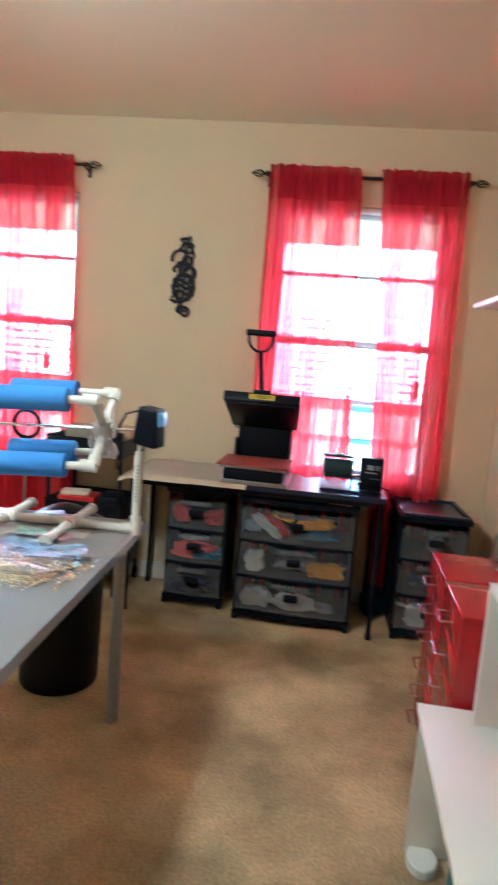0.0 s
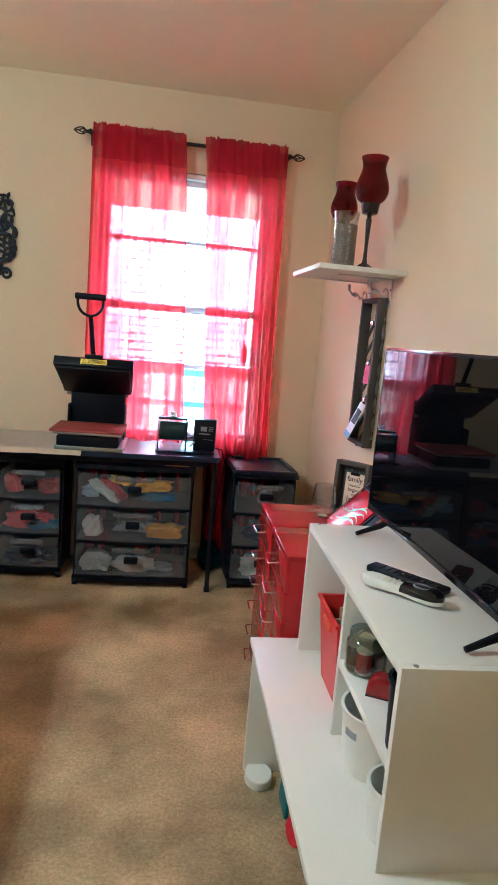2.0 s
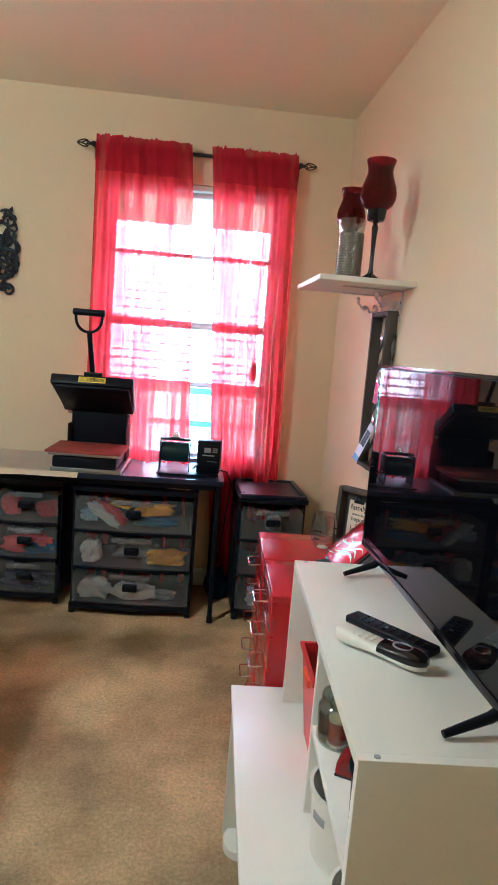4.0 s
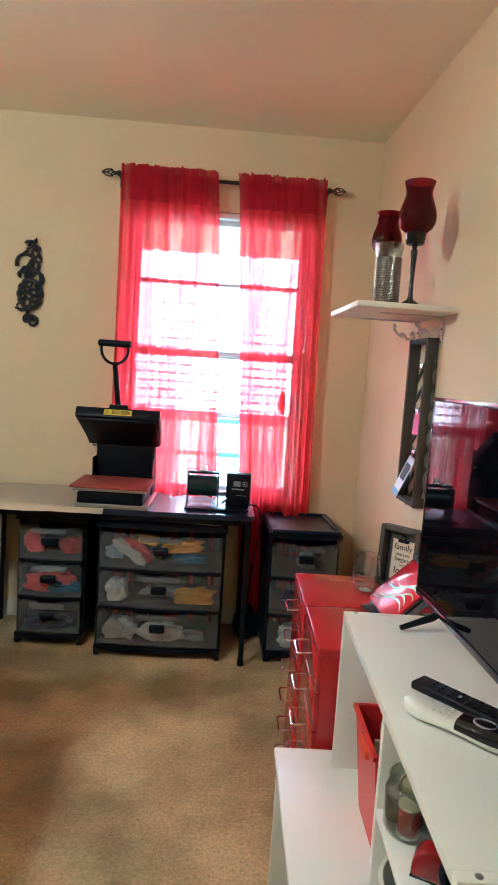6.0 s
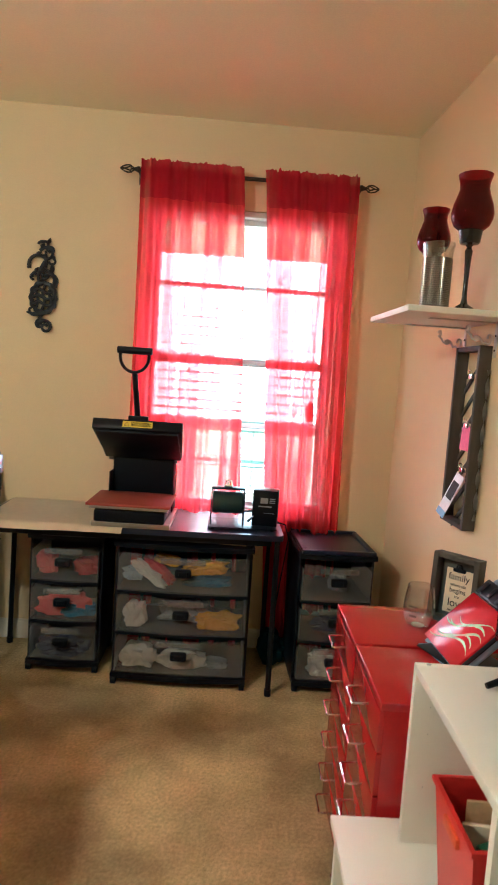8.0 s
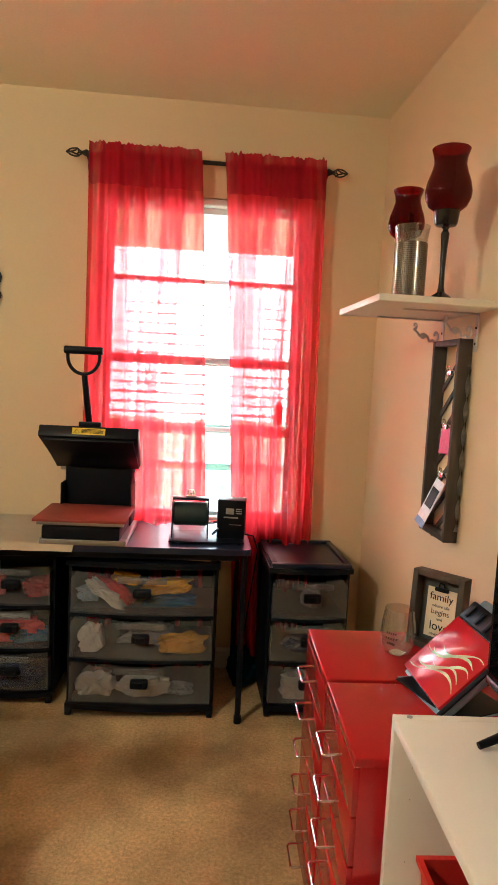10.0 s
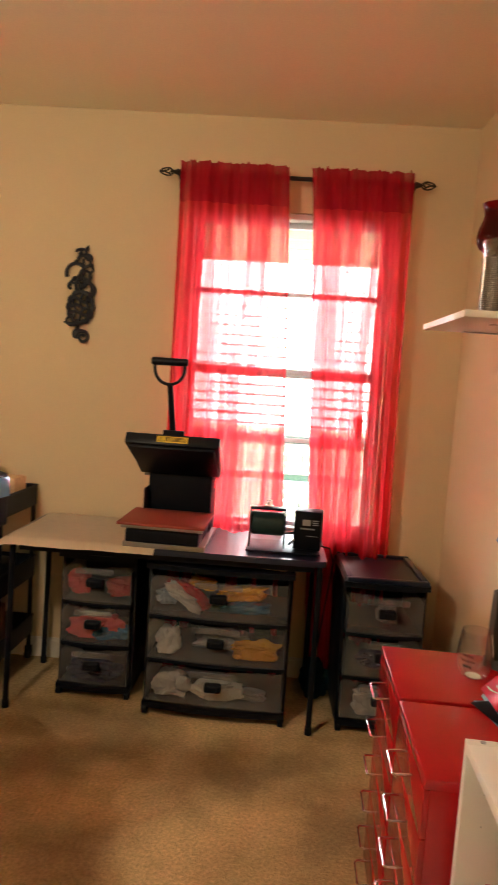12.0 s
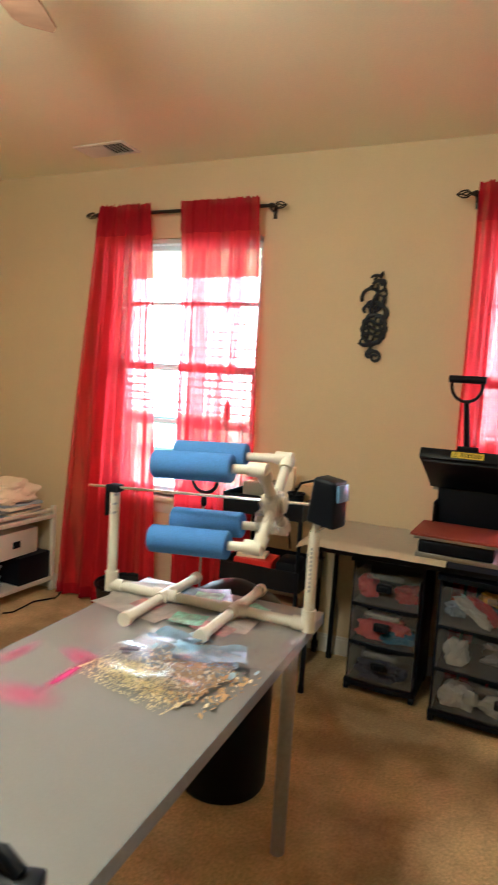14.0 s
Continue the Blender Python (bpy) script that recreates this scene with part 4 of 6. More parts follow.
# ---- wall ornament ----
def ornament():
    bm = bmesh.new()

    def scroll(cx, cz, r, a0, turns, w0, w1, shrink=0.3, n=26):
        pts, rad = [], []
        for i in range(n + 1):
            f = i / n
            a = radians(a0 + 360 * turns * f)
            rr = r * (1 - (1 - shrink) * f)
            pts.append((cx + rr * math.cos(a), 0, cz + rr * math.sin(a)))
            rad.append(w0 + (w1 - w0) * f)
        join(bm, tube(pts, rad, 8))
        join(bm, lathe([(0.002, -w1 * 1.4), (w1 * 1.6, 0), (0.002, w1 * 1.4)], 10, pose(*pts[-1])))

    scroll(0.015, -0.185, 0.032, 150, -1.25, 0.009, 0.006)
    scroll(-0.012, -0.175, 0.03, 20, 0.9, 0.006, 0.005)
    scroll(-0.025, 0.115, 0.05, 205, -0.62, 0.010, 0.006, 0.7)
    scroll(0.012, 0.165, 0.036, 160, -0.85, 0.009, 0.006, 0.5)
    scroll(0.022, 0.10, 0.034, 120, 0.75, 0.008, 0.006, 0.6)
    scroll(0.03, 0.03, 0.042, 130, -0.6, 0.009, 0.007, 0.7)
    scroll(-0.035, 0.055, 0.03, 340, 0.55, 0.008, 0.006, 0.7)
    scroll(-0.005, 0.205, 0.024, -60, 0.5, 0.007, 0.006, 0.8)
    scroll(-0.015, 0.21, 0.016, 180, -0.7, 0.006, 0.006, 0.5)
    scroll(0.04, 0.135, 0.02, 200, 0.55, 0.006, 0.005, 0.5)
    scroll(-0.05, 0.05, 0.02, 40, 0.6, 0.006, 0.005, 0.5)
    scroll(-0.05, -0.105, 0.022, 300, -0.5, 0.007, 0.005, 0.5)
    scroll(0.0, 0.075, 0.030, 250, 0.7, 0.009, 0.007, 0.5)
    scroll(0.026, 0.185, 0.018, 330, 0.8, 0.007, 0.006, 0.4)
    for pts in (((-0.02, 0, 0.02), (-0.028, 0, 0.06), (-0.012, 0, 0.10), (0.010, 0, 0.135), (0.004, 0, 0.18)), ((0.05, 0, 0.0), (0.052, 0, 0.045), (0.035, 0, 0.08), (0.04, 0, 0.12))):
        join(bm, tube(pts, [0.010, 0.009, 0.010, 0.008, 0.006][:len(pts)], 8))
    for x, z, a in ((-0.038, 0.085, 40), (0.044, 0.15, -30), (-0.03, 0.165, 60), (0.05, 0.06, -50), (0.02, 0.225, 20)):
        leaf = lathe([(0.001, -0.018), (0.008, -0.006), (0.010, 0.004), (0.001, 0.02)], 10)
        leaf.transform(pose(x, 0, z, 0, a, 0))
        join(bm, leaf)
    # oval boss with woven bands
    ring = [(0.058 * math.cos(radians(a)) * (1 + 0.05 * math.cos(radians(a * 12))), 0, -0.045 + 0.072 * math.sin(radians(a)) * (1 + 0.05 * math.cos(radians(a * 12)))) for a in range(0, 360, 6)]
    join(bm, tube(ring, 0.011, 8, closed=True))
    for k in (-0.075, -0.045, -0.015):
        join(bm, tube([(-0.052, 0, k), (-0.02, -0.006, k + 0.012), (0.02, -0.006, k - 0.008), (0.052, 0, k + 0.006)], 0.0085, 8))
    for k in (-0.028, 0.004, 0.034):
        join(bm, tube([(k - 0.008, 0, -0.105), (k + 0.006, -0.005, -0.06), (k - 0.006, -0.005, -0.02), (k + 0.004, 0, 0.018)], 0.0075, 8))
    join(bm, tube([(-0.075, -0.004, -0.118), (-0.045, -0.008, -0.128), (0.0, -0.006, -0.122), (0.035, 0, -0.105)], [0.004, 0.01, 0.011, 0.006], 8))
    join(bm, tube([(0.0, 0, -0.11), (-0.015, 0, -0.15), (-0.02, 0, -0.185)], [0.01, 0.009, 0.008], 8))
    return whole("wall_ornament", bm, shader("black_cast_resin", (0.008, 0.012, 0.022), 0.5, grain=90, vary=0.2, bump=0.25, depth=0.001), "black scrolled cast wall ornament", "wall decor", NORTH @ pose(-0.957, 3.664, 1.779))


ornament()


# ---- shelf on the side wall ----
def wall_shelf():
    s = thing("wall_shelf", EAST, "white board shelf on two scrolled metal brackets", "shelf")
    part("board", box(0.476, 0.8445, 2.475, 2.93, 1.656, 1.676, 0.0015), M_WHITE, s)
    for y in (2.622, 2.885):
        bm = boxes([(0.60, 0.840, y - 0.010, y + 0.010, 1.652, 1.6555), (0.8405, 0.844, y - 0.010, y + 0.010, 1.535, 1.6555)], 0.0008)
        pts = []
        for i in range(20):
            a = radians(200 - 330 * i / 19)
            r = 0.007 + 0.007 * i / 19
            pts.append((0.635 + r * math.cos(a), y, 1.627 + r * math.sin(a)))
        for i in range(1, 12):
            f = i / 11
            pts.append((0.648 + 0.10 * f, y, 1.612 - 0.045 * f - 0.014 * math.sin(f * 6.28)))
        for i in range(20):
            a = radians(220 + 330 * i / 19)
            r = 0.026 - 0.016 * i / 19
            pts.append((0.79 + r * math.cos(a), y, 1.590 + r * math.sin(a)))
        pts = [(0.842 - (0.842 - px) * 0.50, py, 1.652 - (1.652 - pz) * 0.85) for px, py, pz in pts]
        b = part("bracket", join(bm, tube(pts, 0.0042, 8)), M_BRACKET, s)
        for z in (1.56, 1.61):
            part("screw", lathe([(0.004, 0), (0.004, 0.002), (0.002, 0.003)], 10, pose(0.8402, y, z, 0, -90, 0)), M_BLACK, b)
        part("rosette", lathe([(0.002, -0.006), (0.011, -0.003), (0.011, 0.003), (0.002, 0.006)], 12, pose(0.771, y, 1.598, 90)), M_BRACKET, b)
    return s


wall_shelf()


def goblet(x, y, z, s, label):
    g = thing("candle_goblet", pose(x, y, z), label, "candle holder", "ruby candle goblets")
    part("stem", lathe([(0.0, 0.0), (0.038 * s, 0.0), (0.038 * s, 0.003), (0.03 * s, 0.01), (0.012 * s, 0.022), (0.0085 * s, 0.04), (0.0075 * s, 0.09 * s), (0.010 * s, 0.16 * s), (0.013 * s, 0.20 * s), (0.0075 * s, 0.211 * s), (0.012 * s, 0.219 * s), (0.030 * s, 0.223 * s), (0.034 * s, 0.229 * s), (0.039 * s, 0.265 * s), (0.037 * s, 0.267 * s), (0.0, 0.267 * s)], 32, cap=False), M_BLACKGLOSS, g, "turned black stem and cup")
    bowl = [(0.038, 0.262), (0.058, 0.278), (0.068, 0.300), (0.070, 0.320), (0.065, 0.347), (0.054, 0.378), (0.048, 0.400), (0.049, 0.418), (0.057, 0.445)]
    prof = [(r * s, (h + 0.004) * s) for r, h in bowl] + [((r - 0.003) * s, (h + 0.004) * s) for r, h in bowl[::-1]]
    part("glass_bowl", lathe(prof, 36, cap=False), M_REDGLASS, g, "ruby red glass hurricane bowl")
    return g


goblet(0.748, 2.535, 1.677, 0.96, "tall black-stemmed candle goblet with ruby glass bowl")
goblet(0.70, 2.78, 1.677, 0.85, "shorter ruby glass candle goblet behind the vase")


def vase():
    v = thing("rhinestone_vase", pose(0.685, 2.655, 1.677), "clear glass vase in a silver rhinestone sleeve", "vase")
    glass = [(0.0, 0.004), (0.043, 0.004), (0.046, 0.1), (0.047, 0.18), (0.055, 0.235), (0.052, 0.235), (0.044, 0.18), (0.043, 0.1), (0.040, 0.012), (0.0, 0.012)]
    part("glass", lathe(glass, 32, cap=False), M_CLEAR, v)
    part("sleeve", lathe([(0.0475, 0.0), (0.049, 0.0), (0.049, 0.183), (0.0475, 0.183)], 36, cap=False), shader("silver_mesh", (0.16, 0.14, 0.12), 0.4, 0.7, grain=300, bump=0.2), v)
    bm = bmesh.new()
    gem = [(0, 0, 1), (1, 0, 0), (0, 1, 0), (-1, 0, 0), (0, -1, 0)]
    for j in range(30):
        for i in range(52):
            a = 2 * math.pi * i / 52
            c = Vector((0.049 * math.cos(a), 0.049 * math.sin(a), 0.004 + j * 0.0061))
            n, t = Vector((math.cos(a), math.sin(a), 0)), Vector((-math.sin(a), math.cos(a), 0))
            q = [c + n * 0.0022] + [c + t * 0.0024 * sx + Vector((0, 0, 0.0024 * sz)) for sx, sz in ((1, 1), (-1, 1), (-1, -1), (1, -1))]
            vs = [bm.verts.new(p) for p in q]
            for k in range(4):
                bm.faces.new((vs[0], vs[1 + k], vs[1 + (k + 1) % 4]))
    ob = link_mesh("rhinestone_cover", bm, shader("rhinestone", (0.30, 0.27, 0.23), 0.2, 0.7, grain=200, vary=0.6, bump=0), v, "rows of small silver stones", smooth=0)
    tagged(ob, kind="stuff")
    part("candle_wick", tube([(0, 0, 0.13), (0.001, 0, 0.165)], 0.002, 6), M_YELLOW, v)
    return v


vase()


# ---- clip board frame on the side wall ----
def clip_frame():
    f = thing("clip_frame", EAST @ pose(X1 - 0.001, 2.748, 0.915), "tall grey wooden wall frame with twisted slats and clipped notes", "wall organizer")
    w, h, d = 0.106, 0.662, 0.046
    part("frame_side", box(-d, 0, -w, -w + 0.018, 0, h, 0.002), M_WOOD_GREY, f)
    part("frame_side", box(-d, 0, w - 0.018, w, 0, h, 0.002), M_WOOD_GREY, f)
    part("frame_end", box(-d + 0.001, 0, -w + 0.0185, w - 0.0185, 0, 0.018, 0.002), M_WOOD_GREY, f)
    part("frame_end", box(-d + 0.001, 0, -w + 0.0185, w - 0.0185, h - 0.018, h, 0.002), M_WOOD_GREY, f)
    for i in range(7):
        z = 0.03 + i * 0.085
        s = box(-0.008, -0.002, -0.12, 0.12, -0.014, 0.014, 0.001)
        s.transform(pose(0, 0, z + 0.03, 0, 0, 0) @ pose(0, 0, 0, -38))
        for v in s.verts:
            v.co.y = max(-w + 0.02, min(w - 0.02, v.co.y))
        part("slat", s, M_WOOD_GREY, f)
    for ry in (-w - 0.010, -w + 0.034):
        ribbon = bmesh.new()
        pairs = []
        for k in range(150):
            a = k * 0.14
            dx, dy = 0.0075 * math.cos(a), 0.0075 * math.sin(a)
            pairs.append([ribbon.verts.new((-0.011 + q * dx, ry + q * dy, 0.04 + k * 0.0036)) for q in (-1, 1)])
        for a, b in zip(pairs, pairs[1:]):
            ribbon.faces.new((a[0], a[1], b[1], b[0]))
        bmesh.ops.solidify(ribbon, geom=ribbon.faces[:], thickness=0.0015)
        part("twisted_rod", ribbon, M_ALU, f, "twisted grey metal strip")
    for z, mat, rows in ((0.545, None, None), (0.365, "pink", (0.07, 0.085)), (0.20, "photo", (0.10, 0.15))):
        c = part("bulldog_clip", join(boxes([(-0.03, -0.010, -0.022, 0.022, z, z + 0.018)], 0.003), tube([(-0.024, -0.012, z + 0.018), (-0.030, -0.008, z + 0.032), (-0.030, 0.008, z + 0.032), (-0.024, 0.012, z + 0.018)], 0.002, 8)), M_CHROME, f, "small metal clip")
        if mat == "pink":
            part("note", box(-0.026, -0.0245, -0.04, 0.04, z - 0.085, z + 0.004, m=pose(-0.018, 0, 0, 0, 4, 0)), shader("pink_note", (0.85, 0.18, 0.42), 0.7, bump=0.02), c, "bright pink paper note")
        elif mat == "photo":
            ph = bmesh.new()
            join(ph, box(-0.0008, 0.0008, -0.04, 0.04, -0.17, 0.0))
            ph.transform(pose(-0.024, 0.0, z - 0.012, 9, 20, 0))
            pr = part("photo_card", ph, shader("pale_card", (0.60, 0.66, 0.72), 0.3, bump=0.02), c, "curled glossy card with dark print")
            im = box(-0.0018, -0.0009, -0.03, 0.03, -0.10, -0.03)
            im.transform(pose(-0.024, 0.0, z - 0.012, 9, 20, 0))
            part("dark_print", im, M_BLACK, pr)
            bl = box(-0.0019, -0.0009, -0.04, 0.04, -0.17, -0.145)
            bl.transform(pose(-0.024, 0.0, z - 0.012, 9, 20, 0))
            part("blue_band", bl, shader("blue_band_print", (0.12, 0.32, 0.62), 0.4, bump=0), pr)
    return f


clip_frame()


# ---- on the red cabinets ----
def lettering(text, size, m, material, parent, name="lettering"):
    cu = bpy.data.curves.new("letters", "FONT")
    cu.body, cu.size, cu.align_x, cu.extrude = text, size, "CENTER", 0.0003
    tmp = new("letters", cu)
    bpy.context.view_layer.update()
    me = bpy.data.meshes.new_from_object(tmp.evaluated_get(bpy.context.evaluated_depsgraph_get()))
    bpy.data.objects.remove(tmp)
    me.transform(m)
    me.materials.clear()
    me.materials.append(material)
    ob = new(name, me)
    ob.parent = parent
    return ob


def sign():
    s = thing("framed_sign", pose(0.750, 2.335, 0.691, -4, 0, -47), "grey box-framed family sign with a clipped white card", "sign")
    w, h, d = 0.076, 0.215, 0.045
    for b in ((-w, -w + 0.016, -d, 0, 0, h), (w - 0.016, w, -d, 0, 0, h), (-w + 0.0165, w - 0.0165, -d + 0.001, 0, 0, 0.016), (-w + 0.0165, w - 0.0165, -d + 0.001, 0, h - 0.016, h)):
        part("frame_side", box(*b, bevel=0.0015), M_WOOD_GREY, s)
    part("back_board", box(-w + 0.016, w - 0.016, -0.006, -0.001, 0.016, h - 0.016), shader("slate_board", (0.10, 0.11, 0.11), 0.8, bump=0.1), s)
    card = part("card", box(-0.043, 0.043, -0.0095, -0.0075, 0.028, 0.168), M_PAPER, s, "white card with black lettering")
    up = pose(0, -0.0099, 0, 90)
    for text, size, z in (("family", 0.030, 0.134), ("where life", 0.013, 0.114), ("begins", 0.022, 0.094), ("and", 0.012, 0.078), ("love", 0.034, 0.050), ("never ends", 0.012, 0.034)):
        lettering(text, size, pose(0, 0, z) @ up, M_BLACK, card)
    part("clip", join(box(-0.02, 0.02, -0.018, -0.0065, 0.160, 0.172, 0.003), tube([(-0.009, -0.014, 0.172), (-0.006, -0.016, 0.184), (0.006, -0.016, 0.184), (0.009, -0.014, 0.172)], 0.0025, 8)), M_BLACK, s, "black bulldog clip")
    return s


sign()


def stemless_glass():
    g = thing("stemless_glass", pose(0.618, 2.285, 0.691), "stemless clear wine glass with black lettering", "glass")
    o = [(0.0, 0.0), (0.024, 0.0), (0.034, 0.008), (0.043, 0.028), (0.0475, 0.054), (0.045, 0.088), (0.038, 0.13)]
    prof = o + [(r - 0.0022, z + (0.003 if z < 0.1 else 0)) for r, z in o[:0:-1]] + [(0.0, 0.004)]
    part("bowl", lathe(prof, 36, cap=False), M_CLEAR, g)
    rows = ((-0.016, 0.016, 0.072), (-0.020, 0.020, 0.058), (-0.012, 0.012, 0.044))
    bm = bmesh.new()
    for a0, a1, z in rows:
        n = 5
        for i in range(n):
            a = radians(232 + (a0 + (a1 - a0) * i / (n - 1)) * 900)
            r = 0.0475
            join(bm, box(-0.0014, 0.0014, -0.0004, 0.0004, -0.0032, 0.0032, m=pose(r * math.cos(a), r * math.sin(a), z, 0, 12, math.degrees(a) + 90)))
    part("print_bar", bm, M_BLACK, g, "small black print")
    part("base_label", lathe([(0.0, 0.0045), (0.02, 0.0045), (0.02, 0.0055), (0.0, 0.0055)], 20, cap=False), M_PAPER, g)
    return g


stemless_glass()


def red_case():
    """A glossy red case leaning on its lower edge against the television's back."""
    c = thing("red_case", pose(0.607, 2.07, 0.6905, 0, -44, 3), "glossy red vinyl case with pale swirling leaf print, leaning on cabinet", "case")
    part("shell", box(0.0, 0.285, -0.115, 0.115, -0.026, -0.004, 0.009, 3), M_BLUEGREY, c, "blue grey plastic shell")
    part("dark_edge", box(0.006, 0.26, -0.119, -0.105, -0.003, 0.003, 0.002), M_BLACK, c)
    part("cover", box(0.016, 0.205, -0.104, 0.118, -0.0035, 0.008, 0.004), M_REDGLOSS, c, "glossy red cover")
    part("hinge_strip", box(0.207, 0.262, -0.10, 0.115, -0.003, 0.010, 0.004), M_BLACK, c)
    for y in (-0.06, -0.01, 0.04, 0.09):
        part("rib", box(0.214, 0.252, y - 0.012, y + 0.006, 0.0105, 0.016, 0.003), M_BLACK, c)
    bm = bmesh.new()
    for i in range(7):
        off = 0.045 + 0.014 * i + 0.006 * math.sin(i * 2.1)
        n = 14
        y0, y1 = -0.098 + 0.012 * (i % 3), 0.105 - 0.022 * (i % 4)
        pts = [(off + 0.030 * math.sin(k / n * 4.2 + 0.5 + 0.12 * i) + 0.02 * k / n, y0 + (y1 - y0) * k / n, 0.0086) for k in range(n + 1)]
        t = tube(pts, [0.0006 + 0.0042 * math.sin(math.pi * k / n) * (0.55 + 0.45 * math.sin(i * 1.7 + k * 0.5)) for k in range(n + 1)], 6)
        for v in t.verts:
            v.co.z = 0.0084 + (v.co.z - 0.0086) * 0.08
        join(bm, t)
    part("leaf_print", bm, M_SILVERPRINT, c, "pale green leaf stripes")
    return c


red_case()
for i, (dz, col) in enumerate(((0.0, M_BLUEGREY), (0.004, M_BLACK))):
    whole("booklet", box(-0.10, 0.06, -0.11, 0.10, 0.0, 0.003, 0.0008), col, ("blue grey" if i == 0 else "black") + " thin booklet lying under the red case", "booklet", pose(0.70, 2.07, 0.691 + dz, 0, 0, 12 + 9 * i), "booklets")


# ---- in and on the white stand ----
def remote(x, y, turn, length, label):
    r = thing("remote_control", pose(x, y, 0.8305, 0, 0, turn), label, "remote control", "remote controls")
    part("body", box(-0.022, 0.022, -length / 2, length / 2, 0.0, 0.016, 0.005, 3), M_BLACK, r)
    for j in range(9):
        for i in range(3):
            b = box(-0.0038, 0.0038, -0.0026, 0.0026, 0.0, 0.0012, 0.0005)
            b.transform(pose(-0.012 + 0.012 * i, -length / 2 + 0.022 + j * (length - 0.04) / 9, 0.0158))
            part("button", b, M_BLACKGLOSS if (i, j) != (1, 5) else M_STEEL, r)
    return r


remote(0.577, 1.270, 40, 0.20, "slim black remote control")


def phone():
    p = thing("cordless_phone", pose(0.533, 1.188, 0.8305, 0, 0, 46), "white cordless handset with grey keys lying face up", "telephone")
    def shell(y0, y1, lift, swell, n=22, seg=28):
        bm = bmesh.new()
        rings = []
        for i in range(n + 1):
            y = y0 + (y1 - y0) * i / n
            f = (y + 0.095) / 0.19
            end = max(0.05, 1 - abs(2 * f - 1) ** 5) ** 0.5
            w = (0.0275 - 0.005 * math.sin(math.pi * f) ** 2) * end + swell
            h = (0.014 + 0.003 * math.cos(2 * math.pi * f)) * (0.4 + 0.6 * end) + swell
            ring = []
            for k in range(seg):
                a = 2 * math.pi * k / seg
                c, s = math.cos(a), math.sin(a)
                ring.append(bm.verts.new((w * math.copysign(abs(c) ** 0.75, c), y, 0.0165 + lift + h * math.copysign(abs(s) ** 0.75, s))))
            rings.append(ring)
        for r0, r1 in zip(rings, rings[1:]):
            for k in range(seg):
                bm.faces.new((r0[k], r1[k], r1[(k + 1) % seg], r0[(k + 1) % seg]))
        bm.faces.new(rings[0])
        bm.faces.new(rings[-1][::-1])
        return bm
    part("body", shell(-0.095, 0.095, 0.0, 0.0), M_WHITE, p)
    cap = shell(-0.0955, -0.004, 0.004, 0.0008)
    for v in cap.verts:
        v.co.z = max(v.co.z, 0.016)
    part("display", cap, M_BLACKGLOSS, p, "glossy black display end with navigation pad")
    part("nav_ring", tube([(0.014 * math.cos(a * 0.524), -0.045 + 0.018 * math.sin(a * 0.524), 0.0345) for a in range(12)], 0.0018, 6, closed=True), M_GREYPRINT, p)
    for j in range(4):
        for i in range(3):
            part("key", box(-0.0036, 0.0036, -0.0026, 0.0026, 0.0, 0.0022, 0.0008, m=pose(-0.011 + 0.011 * i, 0.012 + j * 0.013, 0.0278)), M_PVC, p)
    return p


phone()


def red_bin():
    b = thing("storage_bin", pose(0.60, 1.475, 0.4312), "open red plastic bin holding papers and small cards", "storage bin")
    x, y, h, t = 0.145, 0.10, 0.235, 0.004
    bm = bmesh.new()
    def ring(sx, sy, z):
        return [bm.verts.new((px * sx, py * sy, z)) for px, py in ((-1, -1), (1, -1), (1, 1), (-1, 1))]
    loops = [ring(x * 0.85, y * 0.82, 0.0), ring(x, y, h), ring(x + 0.005, y + 0.005, h), ring(x + 0.005, y + 0.005, h - 0.009), ring(x + 0.006, y + 0.006, h - 0.014), ring(x + 0.006, y + 0.006, h - 0.004)]
    inner = [ring(x * 0.85 - t, y * 0.82 - t, t), ring(x - t, y - t, h)]
    for a, c in zip(loops[:1] + loops[1:2], loops[1:3]):
        for k in range(4):
            bm.faces.new((a[k], a[(k + 1) % 4], c[(k + 1) % 4], c[k]))
    for a, c in ((loops[2], loops[3]),):
        for k in range(4):
            bm.faces.new((a[k], c[k], c[(k + 1) % 4], a[(k + 1) % 4]))
    for k in range(4):
        bm.faces.new((inner[0][k], inner[1][k], inner[1][(k + 1) % 4], inner[0][(k + 1) % 4]))
        bm.faces.new((inner[1][k], loops[1][k], loops[1][(k + 1) % 4], inner[1][(k + 1) % 4]))
    bm.faces.new(loops[0][::-1])
    bm.faces.new(inner[0])
    bmesh.ops.delete(bm, geom=[v for v in bm.verts if not v.link_faces], context="VERTS")
    bmesh.ops.recalc_face_normals(bm, faces=bm.faces[:])
    part("tub", bm, M_REDPLASTIC, b)
    part("hand_slot", box(-x - 0.004, -x + 0.008, -0.035, 0.035, h - 0.05, h - 0.03, 0.003), shader("orange_slot", (0.7, 0.10, 0.02), 0.5, bump=0), b)
    return b


